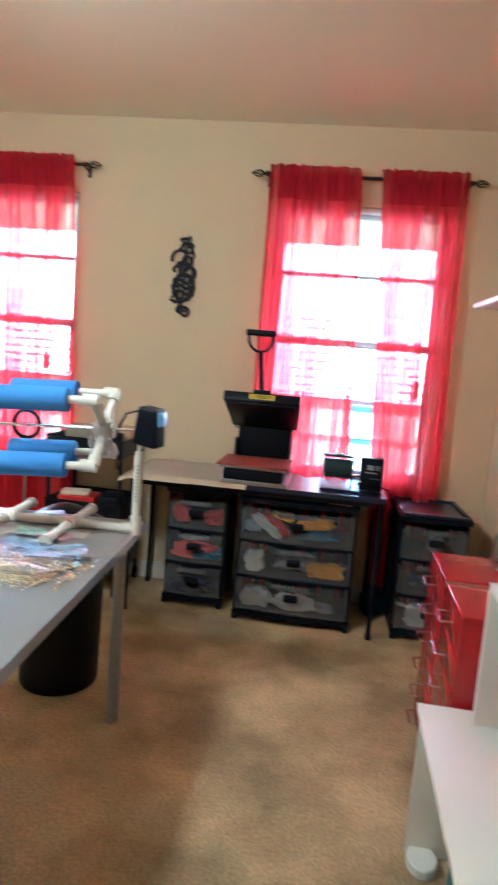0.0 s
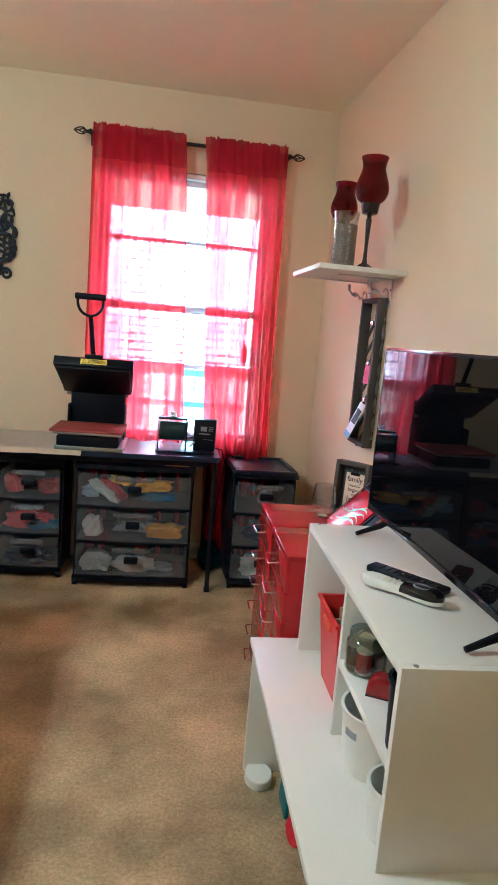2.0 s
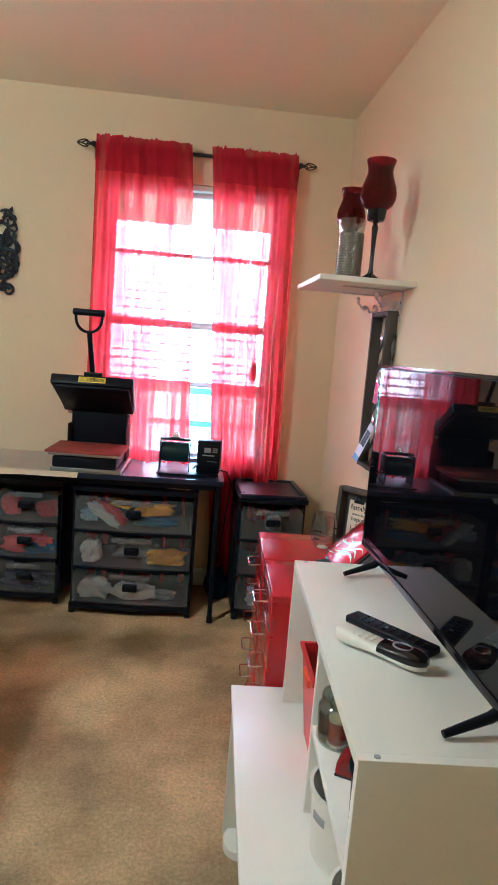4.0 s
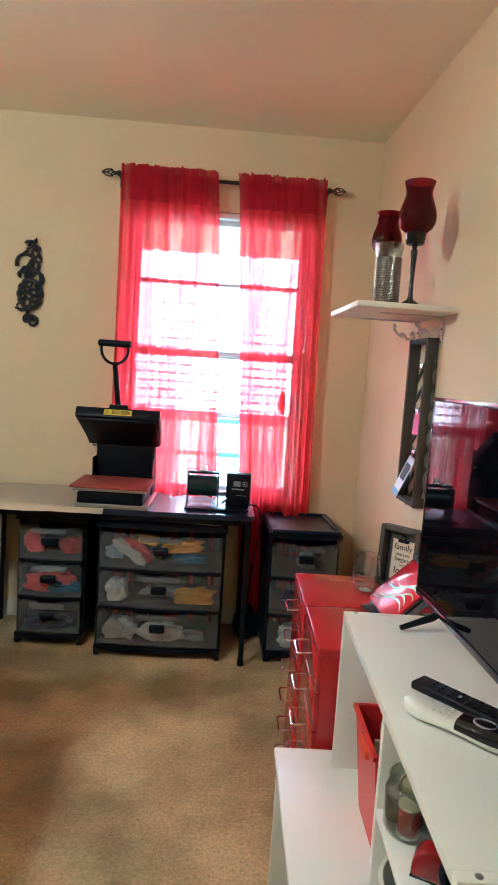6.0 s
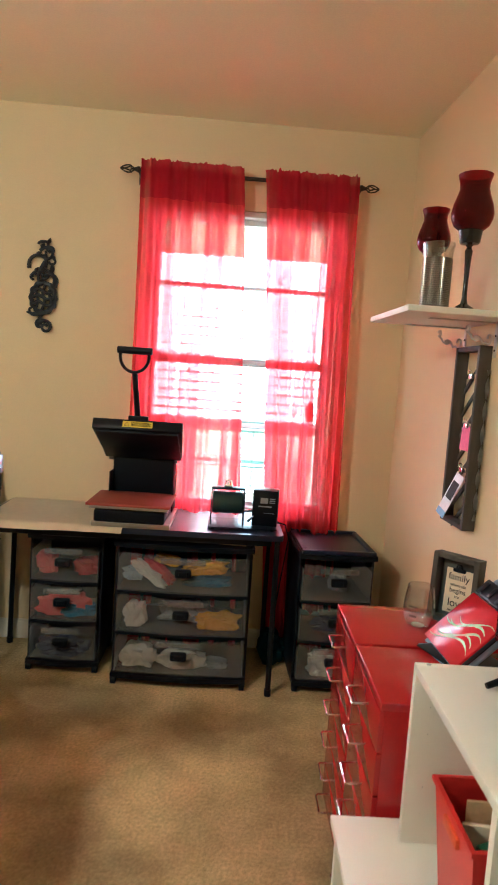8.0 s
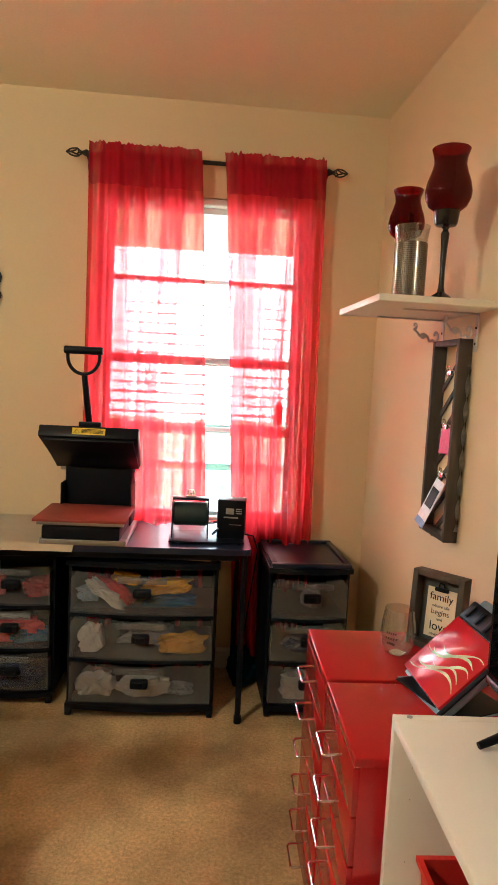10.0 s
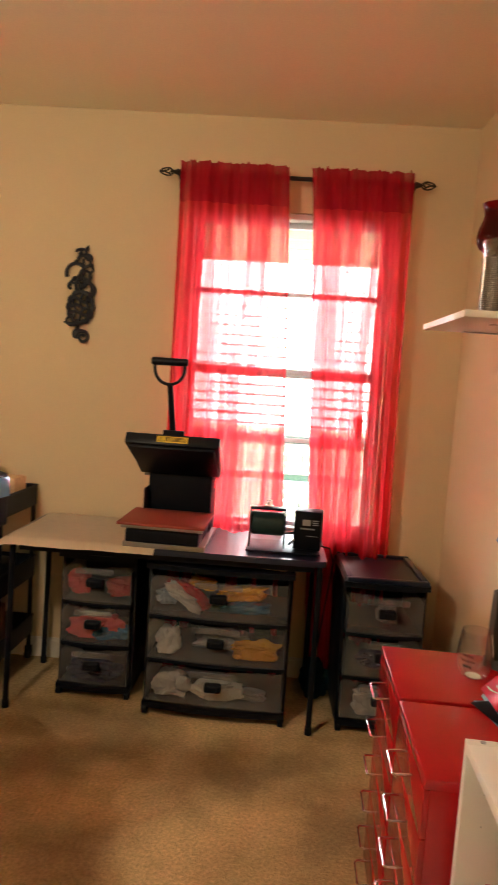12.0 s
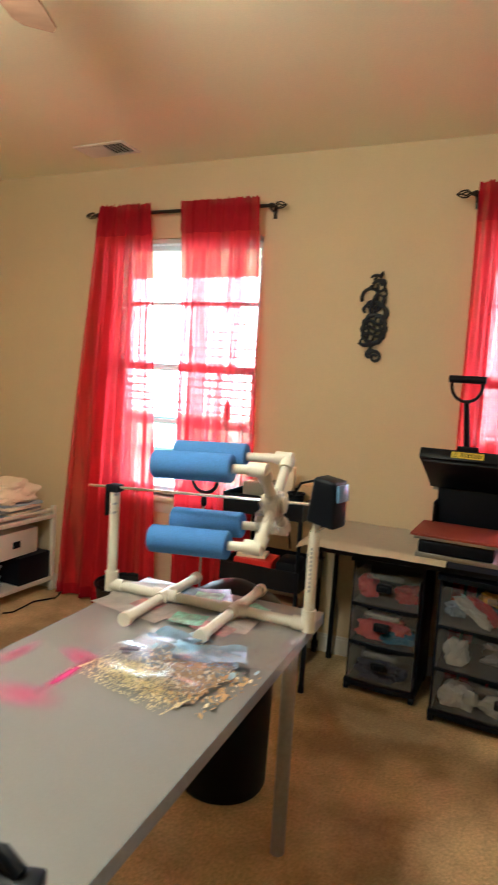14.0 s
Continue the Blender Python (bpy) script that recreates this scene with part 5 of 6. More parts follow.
red_bin()
whole("green_box", box(-0.05, 0.055, -0.016, 0.016, 0, 0.19, 0.002), shader("dark_green_card", (0.01, 0.10, 0.05), 0.4, bump=0.03), "dark green card box standing in the red bin", "box", pose(0.528, 1.450, 0.447, 5, 0, 24))
for i, (dx, dy, hh, lean) in enumerate(((0.0, 0.030, 0.185, 5), (0.02, 0.052, 0.20, -2), (0.07, 0.018, 0.195, 6), (0.105, -0.01, 0.215, 3))):
    whole("paper_packet", box(-0.045, 0.045, -0.004, 0.004, 0, hh, 0.001), M_PAPER if i != 1 else M_TAN, ("white" if i != 1 else "tan") + " paper packet standing in the red bin", "packet", pose(0.53 + dx, 1.475 + dy, 0.445, lean, 0, -8 + 5 * i), "packets in the bin")


def jar():
    j = thing("glass_jar", STAND @ pose(0.494, 1.230, 0.6305) @ Matrix.Diagonal((0.94, 0.94, 0.92, 1)), "clear glass jar half full of thread spools", "jar")
    o = [(0.0, 0.0), (0.048, 0.0), (0.051, 0.006), (0.051, 0.075), (0.045, 0.083), (0.042, 0.086), (0.046, 0.089), (0.042, 0.093), (0.046, 0.096), (0.046, 0.101), (0.0445, 0.103)]
    part("glass", lathe(o + [(r - 0.003, max(z, 0.005)) for r, z in o[::-1]], 36, cap=False), clear("grey_green_glass", (0.80, 0.83, 0.79), 0.5, 0.03, 0.05, (0.40, 0.42, 0.38), 0.8), j)
    return j


jar()


def spool(x, y, z, rx, ry, thread, colour):
    s = thing("thread_spool", STAND @ pose(x, y, z, rx, ry, 20) @ Matrix.Diagonal((1.06, 1.06, 1.0, 1)), f"spool of {colour} sewing thread in the glass jar", "thread spool", "thread spools")
    part("thread", lathe([(0.0145, 0.004), (0.0165, 0.008), (0.0165, 0.046), (0.0145, 0.05)], 24), thread, s)
    part("core", lathe([(0.018, 0.0), (0.018, 0.004), (0.007, 0.004), (0.007, 0.05), (0.018, 0.05), (0.018, 0.054)], 24), M_PAPER if colour == "red" else (M_ALU if colour == "charcoal" else thread), s)
    return s


T_DARK = cloth("charcoal_thread", (0.03, 0.03, 0.035))
spool(0.482, 1.206, 0.6365, 0, 0, C_RED, "red")
for sx, sy in ((0.468, 1.240), (0.500, 1.256), (0.518, 1.224)):
    spool(sx, sy, 0.6365, 0, 0, T_DARK, "charcoal")
spool(0.486, 1.246, 0.700, 82, 30, cloth("olive_thread", (0.28, 0.25, 0.15)), "olive")


def stapler():
    d = thing("stapler", STAND @ pose(0.500, 1.122, 0.6305, 0, 0, -25), "rounded glossy red plastic stapler on the inner shelf", "stapler")
    bm = bmesh.new()
    outline = [(-0.05, 0.0), (0.05, 0.0), (0.052, 0.022), (0.04, 0.048), (0.012, 0.062), (-0.025, 0.060), (-0.045, 0.040)]
    f = [bm.verts.new((x, -0.028, z)) for x, z in outline]
    g = [bm.verts.new((x, 0.028, z)) for x, z in outline]
    bm.faces.new(f)
    bm.faces.new(g[::-1])
    for k in range(len(f)):
        n = (k + 1) % len(f)
        bm.faces.new((f[n], f[k], g[k], g[n]))
    bmesh.ops.recalc_face_normals(bm, faces=bm.faces[:])
    bmesh.ops.bevel(bm, geom=bm.edges[:], offset=0.013, segments=4, affect="EDGES", profile=0.5)
    bm.transform(Matrix.Diagonal((0.66, 0.72, 0.80, 1)))
    part("body", bm, shader("deep_red_gloss", (0.26, 0.006, 0.010), 0.16, bump=0, coat=0.4), d)
    part("base", box(-0.032, 0.031, -0.017, 0.017, -0.0005, 0.003, 0.001), M_BLACK, d)
    return d


stapler()


def cup(name, x, y, z, r, h, material, label, category, handle=False):
    c = thing(name, (STAND if x > 0 else Matrix()) @ pose(x, y, z), label, category)
    o = [(0.0, 0.0), (r * 0.86, 0.0), (r * 0.9, 0.006), (r, h - 0.008), (r + 0.005, h - 0.006), (r + 0.005, h), (r - 0.002, h)]
    part("wall", lathe(o + [(r - 0.005, h - 0.01), (r * 0.85, 0.008), (0.0, 0.008)], 40, cap=False), material, c)
    return c


bucket = cup("bucket", 0.518, 1.168, 0.4312, 0.081, 0.145, M_WHITE, "white enamel pail with small dark print in the lower cubby", "pail")
bm = bmesh.new()
for i in range(5):
    a = radians(196 + i * 5)
    join(bm, box(-0.003, 0.003, -0.0006, 0.0006, -0.008, 0.008, m=pose(0.0800 * math.cos(a), 0.0800 * math.sin(a), 0.10, 0, 0, math.degrees(a) + 90)))
part("print_bar", bm, M_GREYPRINT, bucket)
cup("cup", 0.495, 0.945, 0.6305, 0.045, 0.14, M_BLACK, "tall black plastic cup standing on the inner shelf", "cup")
pail = cup("bowl", 0.50, 0.965, 0.4312, 0.058, 0.11, M_WHITE, "white ceramic pot holding a dark handled tool", "pot")
whole("hand_tool", join(tube([(0, 0, 0), (0.0, 0.012, 0.09), (-0.01, 0.02, 0.15)], [0.006, 0.010, 0.014], 10), tube([(0.01, -0.02, 0.0), (-0.012, -0.03, 0.14)], 0.008, 10)), M_BLACK, "black handled tool standing in white pot", "tool", pose(0.49, 0.965, 0.441))
whole("teal_folder", box(0, 0.012, -0.05, 0.05, 0, 0.22, 0.002), shader("teal_card", (0.02, 0.22, 0.26), 0.4, bump=0.03), "teal folder standing under the white ledge", "folder", pose(0.40, 1.56, 0.001, 0, 4, 0))
whole("red_pouch", blob((0.07, 0.10, 0.07), 31, 0.25), C_RED, "red fabric pouch on the carpet under the ledge", "pouch", pose(0.43, 1.44, 0.0))


# ---- work table and tumbler turner ----
TABLE = pose(-0.672, 2.232, 0, 0, 0, 3.4)


def work_table():
    t = thing("work_table", TABLE, "grey-white laminate work table on round steel legs, stained with pink", "table")
    w, ln = 0.635, 1.50
    part("tabletop", box(-w, 0, -ln, 0, 0.702, 0.735, 0.002), M_TABLE, t)
    part("edge_band", boxes([(0.0002, 0.0016, -ln, 0, 0.7025, 0.7345), (-w - 0.0016, -w - 0.0002, -ln, 0, 0.7025, 0.7345), (-w, 0, 0.0002, 0.0016, 0.7025, 0.7345)]), M_TABLE_EDGE, t, "grey edge band")
    for x in (-w + 0.06, -0.062):
        for y in (-ln + 0.09, -0.115):
            leg = part("leg", tube([(x, y, 0.70), (x, y, 0.0)], 0.022, 20), M_GREYLEG, t)
            part("leg_plate", lathe([(0.045, 0.694), (0.045, 0.7015)], 20, pose(x, y, 0)), M_GREYLEG, leg)
    for x, y, length, width, turn, paint in ((-0.414, -0.71, 0.26, 0.04, 90, M_PINK), (-0.587, -0.68, 0.22, 0.05, 86, M_PINK_FAINT), (-0.44, -0.62, 0.20, 0.06, -25, M_PINK_FAINT), (-0.44, -0.83, 0.24, 0.12, 0, M_PINK_FAINT)):
        part("stain", box(-length / 2, length / 2, -width / 2, width / 2, 0.7353, 0.7356, m=pose(x, y, 0, 0, 0, turn)), paint, t, "soft pink overspray stain")
    return t


work_table()


def turner():
    """A rack of plastic pipe that turns four foam rollers on a steel rod."""
    t = thing("tumbler_turner", pose(-0.66, 2.055, 0.736, 0, 0, 3.5), "white plastic pipe tumbler turner with four blue foam rollers", "tumbler turner")
    R = 0.0155
    L = -0.66
    def pipe(a, b, name="pipe", r=R):
        return part(name, tube([a, b], r, 18), M_PVC, t)
    def fitting(p, q, r=R + 0.005):
        part("fitting", tube([p, q], r, 18), M_PVC, t)
    z = 0.021
    pipe((L, 0, z), (0, 0, z))
    for x in (-0.46, -0.225):
        pipe((x, -0.22, z), (x, 0.20, z), "foot_pipe")
        fitting((x - 0.04, 0, z), (x + 0.04, 0, z))
        fitting((x, -0.04, z), (x, 0.04, z))
        for y in (-0.222, 0.202):
            part("end_cap", tube([(x, y - 0.012, z), (x, y + 0.012, z)], R + 0.0045, 18), M_PVC, t)
    for x in (0.0, L):
        part("elbow", join(tube([(x - math.copysign(0.045, x + 0.3), 0, z), (x, 0, z)], R + 0.005, 18), tube([(x, 0, z - 0.018), (x, 0, z + 0.045)], R + 0.005, 18)), M_PVC, t)
        post = pipe((x, 0, z), (x, 0, 0.335 if x else 0.29), "post")
        if x == 0.0:
            part("print_bar", boxes([(-0.003, 0.003, -R - 0.0008, -R - 0.0001, 0.12 + i * 0.012, 0.127 + i * 0.012) for i in range(11)]), M_GREYPRINT, post)
    slot = part("split_tip", join(box(-0.006, 0.004, -0.010, 0.010, 0.285, 0.375, 0.002), tube([(0.004, 0, 0.30), (0.004, 0, 0.36)], 0.007, 8)), M_PVC, t)
    zr = 0.345
    rod = part("rod", tube([(L - 0.09, -0.01, zr - 0.010), (0.02, 0.03, zr + 0.016)], 0.0045, 10), M_CHROME, t, "steel rod")
    part("strap", join(box(L - 0.02, L + 0.02, -0.02, 0.02, zr - 0.022, zr + 0.002, 0.004), box(L - 0.026, L - 0.018, -0.018, 0.0, zr - 0.10, zr, 0.002)), M_BLACK, t, "black strap")
    for k in range(3):
        part("bolt", tube([(L + 0.01, -0.022, zr - 0.03 - k * 0.028), (L + 0.01, 0.0, zr - 0.03 - k * 0.028)], 0.004, 8), M_STEEL, t)
    motor = box(-0.045, 0.045, -0.04, 0.04, -0.068, 0.062)
    for v in motor.verts:
        if v.co.x > 0 and v.co.z > 0:
            v.co.x -= 0.02
    bmesh.ops.bevel(motor, geom=motor.edges[:], offset=0.010, segments=3, affect="EDGES", profile=0.5)
    motor.transform(pose(0.035, 0.01, zr + 0.035, 0, 8, -12))
    mo = part("motor", motor, M_BLACK, t, "black motor housing")
    face = box(0.028, 0.036, -0.032, 0.032, 0.0, 0.048, 0.003)
    face.transform(pose(0.042, 0.008, zr + 0.035, 0, 8, -12) @ pose(0, 0, 0, 0, -12, 0))
    part("shiny_plate", face, shader("pale_blue_film", (0.26, 0.52, 0.88), 0.18, 0.2, bump=0), mo)
    part("cord", tube([(0.03, 0.05, zr + 0.05), (-0.02, 0.08, zr + 0.08), (-0.08, 0.10, zr + 0.06), (-0.12, 0.11, zr - 0.02), (-0.11, 0.13, zr - 0.15)], 0.004, 8), M_BLACK, mo)
    # hub and arms
    hx = -0.125
    zr += 0.008
    part("hub", join(tube([(hx - 0.035, 0, zr), (hx + 0.035, 0, zr)], 0.024, 18), boxes([(hx - 0.022, hx + 0.022, -0.034, 0.034, zr - 0.034, zr + 0.034)], 0.008)), M_PVC, t)
    a = 0.107
    def skew(x, e):
        return (x, e[1] - 0.09 * (hx - x), e[2] - 0.035 * (hx - x))
    for sy in (-1, 1):
        for sz in (-1, 1):
            end = (hx, sy * a, zr + sz * a + (0.012 if sy > 0 else 0))
            arm = part("arm", tube([(hx, sy * 0.012, zr + sz * 0.012), end], R - 0.001, 16), M_PVC, t)
            part("elbow", join(tube([(end[0], end[1] - sy * 0.026, end[2] - sz * 0.026), end], R + 0.005, 16), tube([(end[0] + 0.012, end[1], end[2]), (end[0] - 0.04, end[1], end[2])], R + 0.005, 16)), M_PVC, arm)
            part("spindle", tube([end, skew(hx - 0.17, end)], R - 0.002, 16), M_PVC, arm)
            x0 = hx - 0.085 - (0.045 if sy > 0 else 0)
            x1 = x0 - 0.232
            f = part("foam_roller", tube([skew(x0, end), skew(x0 - 0.004, end), skew(x1 + 0.004, end), skew(x1, end)], [0.036, 0.0395, 0.0395, 0.036], 32), M_FOAM, arm, "blue foam roller")
            # black disc stands in for the shaded hollow of the core
            part("core_hole_shade", tube([skew(x1 - 0.0005, end), skew(x1 + 0.001, end)], 0.014, 16), M_BLACK, f)
    wrap = blob((0.07, 0.07, 0.13), 41, 0.5)
    wrap.transform(pose(hx - 0.005, -0.03, zr - 0.08))
    part("plastic_wrap", wrap, clear("thin_plastic_film", (0.95, 0.95, 0.95), 0.6, 0.12, 0.12, (0.8, 0.8, 0.8)), t, "crumpled clear plastic wrap")
    return t


turner()


def sheet(name, x, y, z, w, d, turn, material, label, curl=0.004, seed=0):
    bm = bmesh.new()
    n = 10
    rows = [[bm.verts.new((w * (i / n - 0.5), d * (j / n - 0.5), 0.001 + curl * (0.5 + 0.5 * noise.noise(Vector((i * 0.35, j * 0.35, seed * 2.3)))) + curl * 0.8 * ((i / n - 0.5) ** 2 + (j / n - 0.5) ** 2))) for j in range(n + 1)] for i in range(n + 1)]
    for a, b in zip(rows, rows[1:]):
        for j in range(n):
            bm.faces.new((a[j], b[j], b[j + 1], a[j + 1]))
    bmesh.ops.solidify(bm, geom=bm.faces[:], thickness=0.0006)
    return whole(name, bm, material, label, "paper", pose(x, y, z, 0, 0, turn), "sheets on the work table")


# bright pale blue base puts the window's bluish glint into the colour
M_IRIS = shader("iridescent_film_glint", (0.60, 0.79, 1.0), 0.18, 0.30, grain=9, vary=0.45, bump=0.5, depth=0.004, broad=14, broad_vary=0.3)
M_PRINTED = shader("pastel_printed_sheet", (0.68, 0.62, 0.58), 0.45, grain=22, vary=0.15, bump=0.02, broad=9, broad_vary=0.25)
M_FILM = clear("clear_bag_film", (0.95, 0.95, 0.96), 0.4, 0.16, 0.08, (0.7, 0.7, 0.72), 0.26)
sheet("printed_sheet", -1.20, 2.06, 0.7362, 0.24, 0.20, 22, M_PRINTED, "printed paper sheet lying under the pipe rack", seed=1)
sheet("printed_sheet", -1.16, 1.95, 0.7372, 0.26, 0.16, -8, M_PRINTED, "pastel printed sheet lying on the work table", seed=2)
sheet("film_sheet", -1.05, 2.12, 0.7384, 0.20, 0.15, 30, M_IRIS, "shiny bluish film sheet lying under the pipe rack", seed=3)
sheet("printed_sheet", -0.93, 2.02, 0.7384, 0.26, 0.22, 5, M_PRINTED, "pastel printed sheet lying under the pipe rack", seed=4)
sheet("film_sheet", -0.93, 1.78, 0.7396, 0.13, 0.08, -14, M_IRIS, "shiny iridescent film sheet beside the confetti", curl=0.016, seed=5)
sheet("film_sheet", -0.80, 1.74, 0.7410, 0.18, 0.10, 24, M_IRIS, "crinkled iridescent film sheet on the table", curl=0.02, seed=6)
sheet("clear_bag", -0.71, 1.82, 0.7420, 0.22, 0.24, 12, M_FILM, "crumpled clear plastic bag on the table's edge", curl=0.03, seed=7)
M_MINT = shader("mint_print", (0.36, 0.66, 0.52), 0.3, grain=40, vary=0.3, bump=0.1, broad=20, broad_vary=0.4)
M_ROSE = shader("rose_print", (0.66, 0.34, 0.34), 0.4, grain=40, vary=0.2, bump=0.1, broad=20, broad_vary=0.3)
for sx, sy, sw, sd, turn, mat, tone in ((-0.975, 1.925, 0.10, 0.085, 10, M_MINT, "mint green"), (-0.885, 1.905, 0.12, 0.07, -4, M_ROSE, "rose"), (-1.135, 1.955, 0.09, 0.07, -6, M_ROSE, "rose"), (-0.86, 2.10, 0.07, 0.09, -30, M_MINT, "mint green"), (-1.02, 2.13, 0.09, 0.06, 20, M_MINT, "pale mint")):
    sheet("transfer_print", sx, sy, 0.7425, sw, sd, turn, mat, tone + " transfer print lying on the other sheets", seed=sx * 9)
sheet("clear_bag", -0.86, 1.62, 0.7440, 0.30, 0.18, -6, M_FILM, "crumpled clear bag spilling gold confetti", curl=0.025, seed=8)


def scraps(name, n, x, y, sx, sy, material, label, seed, size, lift):
    rng = random.Random(seed)
    bm = bmesh.new()
    for _ in range(n):
        px, py = max(-1, min(1, rng.gauss(0, 0.5))) * sx, max(-1, min(1, rng.gauss(0, 0.5))) * sy
        s = size * rng.uniform(0.5, 1.3)
        m = pose(px, py, 0.003 + rng.random() * lift * max(0.1, 1 - (px / sx) ** 2 - (py / sy) ** 2), rng.uniform(-35, 35), rng.uniform(-35, 35), rng.uniform(0, 360))
        k = rng.choice((3, 4, 6))
        vs = [bm.verts.new(m @ Vector((s * math.cos(6.283 * i / k), s * 0.6 * math.sin(6.283 * i / k), 0))) for i in range(k)]
        bm.faces.new(vs)
    ob = link_mesh(name, bm, material, smooth=0)
    ob.matrix_world = pose(x, y, 0.7375, 0, 0, -12)
    return tagged(ob, label, "confetti", kind="stuff")


scraps("gold_confetti", 2600, -0.885, 1.55, 0.145, 0.066, M_GOLDMYLAR, "heap of small gold foil confetti on the work table", 2, 0.0033, 0.03)
scraps("tan_scraps", 520, -0.79, 1.63, 0.13, 0.11, M_TAN, "scattered tan paper scraps on the work table", 3, 0.008, 0.012)
scraps("blue_scraps", 70, -0.83, 1.74, 0.16, 0.09, M_IRIS, "scattered shiny bluish foil scraps on the work table", 4, 0.014, 0.016)
scraps("white_scraps", 420, -0.83, 1.62, 0.15, 0.10, M_PAPER, "scattered small cream paper scraps among the confetti", 6, 0.006, 0.02)
whole("dark_print_tag", boxes([(-0.03, 0.02, -0.012, 0.004, 0, 0.002), (-0.012, 0.03, 0.008, 0.02, 0, 0.003), (-0.022, 0.0, -0.03, -0.016, 0, 0.002)], 0.0006), shader("purple_black_vinyl", (0.03, 0.015, 0.05), 0.4, bump=0), "dark cut vinyl lettering piece on table", "vinyl cutout", pose(-0.99, 1.675, 0.745, 0, 0, 30))
clamp = thing("black_clamp", pose(-0.665, 0.985, 0.7355, 0, 0, 20), "black spring clamp lying on the work table", "clamp")
part("jaw", box(-0.05, 0.03, -0.02, 0.02, 0.0, 0.03, 0.006), M_BLACK, clamp)
part("grip", tube([(0.0, 0.0, 0.03), (-0.03, 0.01, 0.05), (-0.08, 0.02, 0.045)], [0.012, 0.011, 0.009], 10), M_BLACK, clamp)


def dome_bin():
    b = thing("trash_can", pose(-1.045, 2.347, 0), "tall black plastic trash can with a domed lid", "trash can")
    part("body", lathe([(0.0, 0.0), (0.150, 0.0), (0.155, 0.01), (0.168, 0.632), (0.172, 0.637), (0.172, 0.65), (0.0, 0.65)], 40, cap=False), M_BLACK, b)
    part("lid", lathe([(0.174, 0.642), (0.176, 0.655), (0.16, 0.672), (0.125, 0.690), (0.10, 0.706), (0.06, 0.726), (0.03, 0.736), (0.0, 0.74)], 40, cap=False), M_BLACKMETAL, b, "domed lid")
    return b


dome_bin()


def rolling_cart():
    c = thing("rolling_cart", pose(-1.34, 3.40, 0), "black three-tier rolling cart loaded with craft supplies", "rolling cart")
    w, d = 0.215, 0.185
    for z, h in ((0.13, 0.09), (0.42, 0.10), (0.775, 0.095)):
        bm = boxes([(-w, w, -d, d, z, z + 0.004), (-w, -w + 0.004, -d, d, z + 0.004, z + h), (w - 0.004, w, -d, d, z + 0.004, z + h), (-w + 0.004, w - 0.004, -d, -d + 0.004, z + 0.004, z + h), (-w + 0.004, w - 0.004, d - 0.004, d, z + 0.004, z + h)])
        tr = part("tray", bm, M_BLACKMETAL, c)
        part("rim", tube([(-w, -d, z + h), (w, -d, z + h), (w, d, z + h), (-w, d, z + h)], 0.005, 8, closed=True), M_BLACKMETAL, tr)
    for x in (-w + 0.012, w - 0.012):
        for y in (-d + 0.012, d - 0.012):
            part("post", tube([(x, y, 0.06), (x, y, 0.86)], 0.011, 12), M_BLACKMETAL, c)
            k = part("caster", tube([(x - 0.01, y, 0.028), (x + 0.01, y, 0.028)], 0.028, 16), M_BLACK, c)
            part("caster_fork", box(x - 0.016, x + 0.016, y - 0.014, y + 0.014, 0.03, 0.065, 0.004), M_BLACK, k)
    return c


rolling_cart()


def supply(name, x, y, z, w, d, h, material, label, category, turn=0.0, bevel=0.003):
    return whole(name, box(-w / 2, w / 2, -d / 2, d / 2, 0, h, bevel), material, label, category, pose(x, y, z, 0, 0, turn))


supply("red_box", -1.40, 3.33, 0.4245, 0.20, 0.16, 0.115, M_REDPLASTIC, "red open-top box on the cart's middle tier", "box", 6)
supply("card_box", -1.42, 3.32, 0.5405, 0.15, 0.10, 0.02, M_PAPER, "low white card box on the red box", "box", 12)
supply("black_pouch", -1.22, 3.35, 0.4245, 0.12, 0.18, 0.13, M_BLACK, "black zip pouch in the cart's middle tier", "pouch", 8, 0.02)
supply("cardboard_box", -1.25, 3.33, 0.1345, 0.14, 0.16, 0.20, M_BROWNCARD, "brown cardboard box on the cart's lowest tier", "box", 4)
supply("cardboard_box", -1.43, 3.37, 0.1345, 0.18, 0.18, 0.15, M_TAN, "tan cardboard box on the cart's lowest tier", "box", -5)
supply("plastic_tub", -1.44, 3.41, 0.7795, 0.14, 0.16, 0.14, clear("milky_plastic", (0.9, 0.88, 0.84), 0.4, 0.15, 0.5, (0.62, 0.56, 0.48)), "milky plastic tub in the cart's top tier", "tub", 3, 0.01)
supply("label_roll_box", -1.18, 3.43, 0.7795, 0.08, 0.10, 0.15, M_TAN, "tan box standing in the cart's top tier", "box", -6)
supply("spray_bottle_box", -1.31, 3.47, 0.7795, 0.06, 0.06, 0.22, M_PAPER, "white carton standing in the cart's top tier", "box", 10)
cup("pen_cup", -1.20, 3.31, 0.7795, 0.04, 0.12, M_BLACK, "black pen cup in the cart's top tier", "cup")


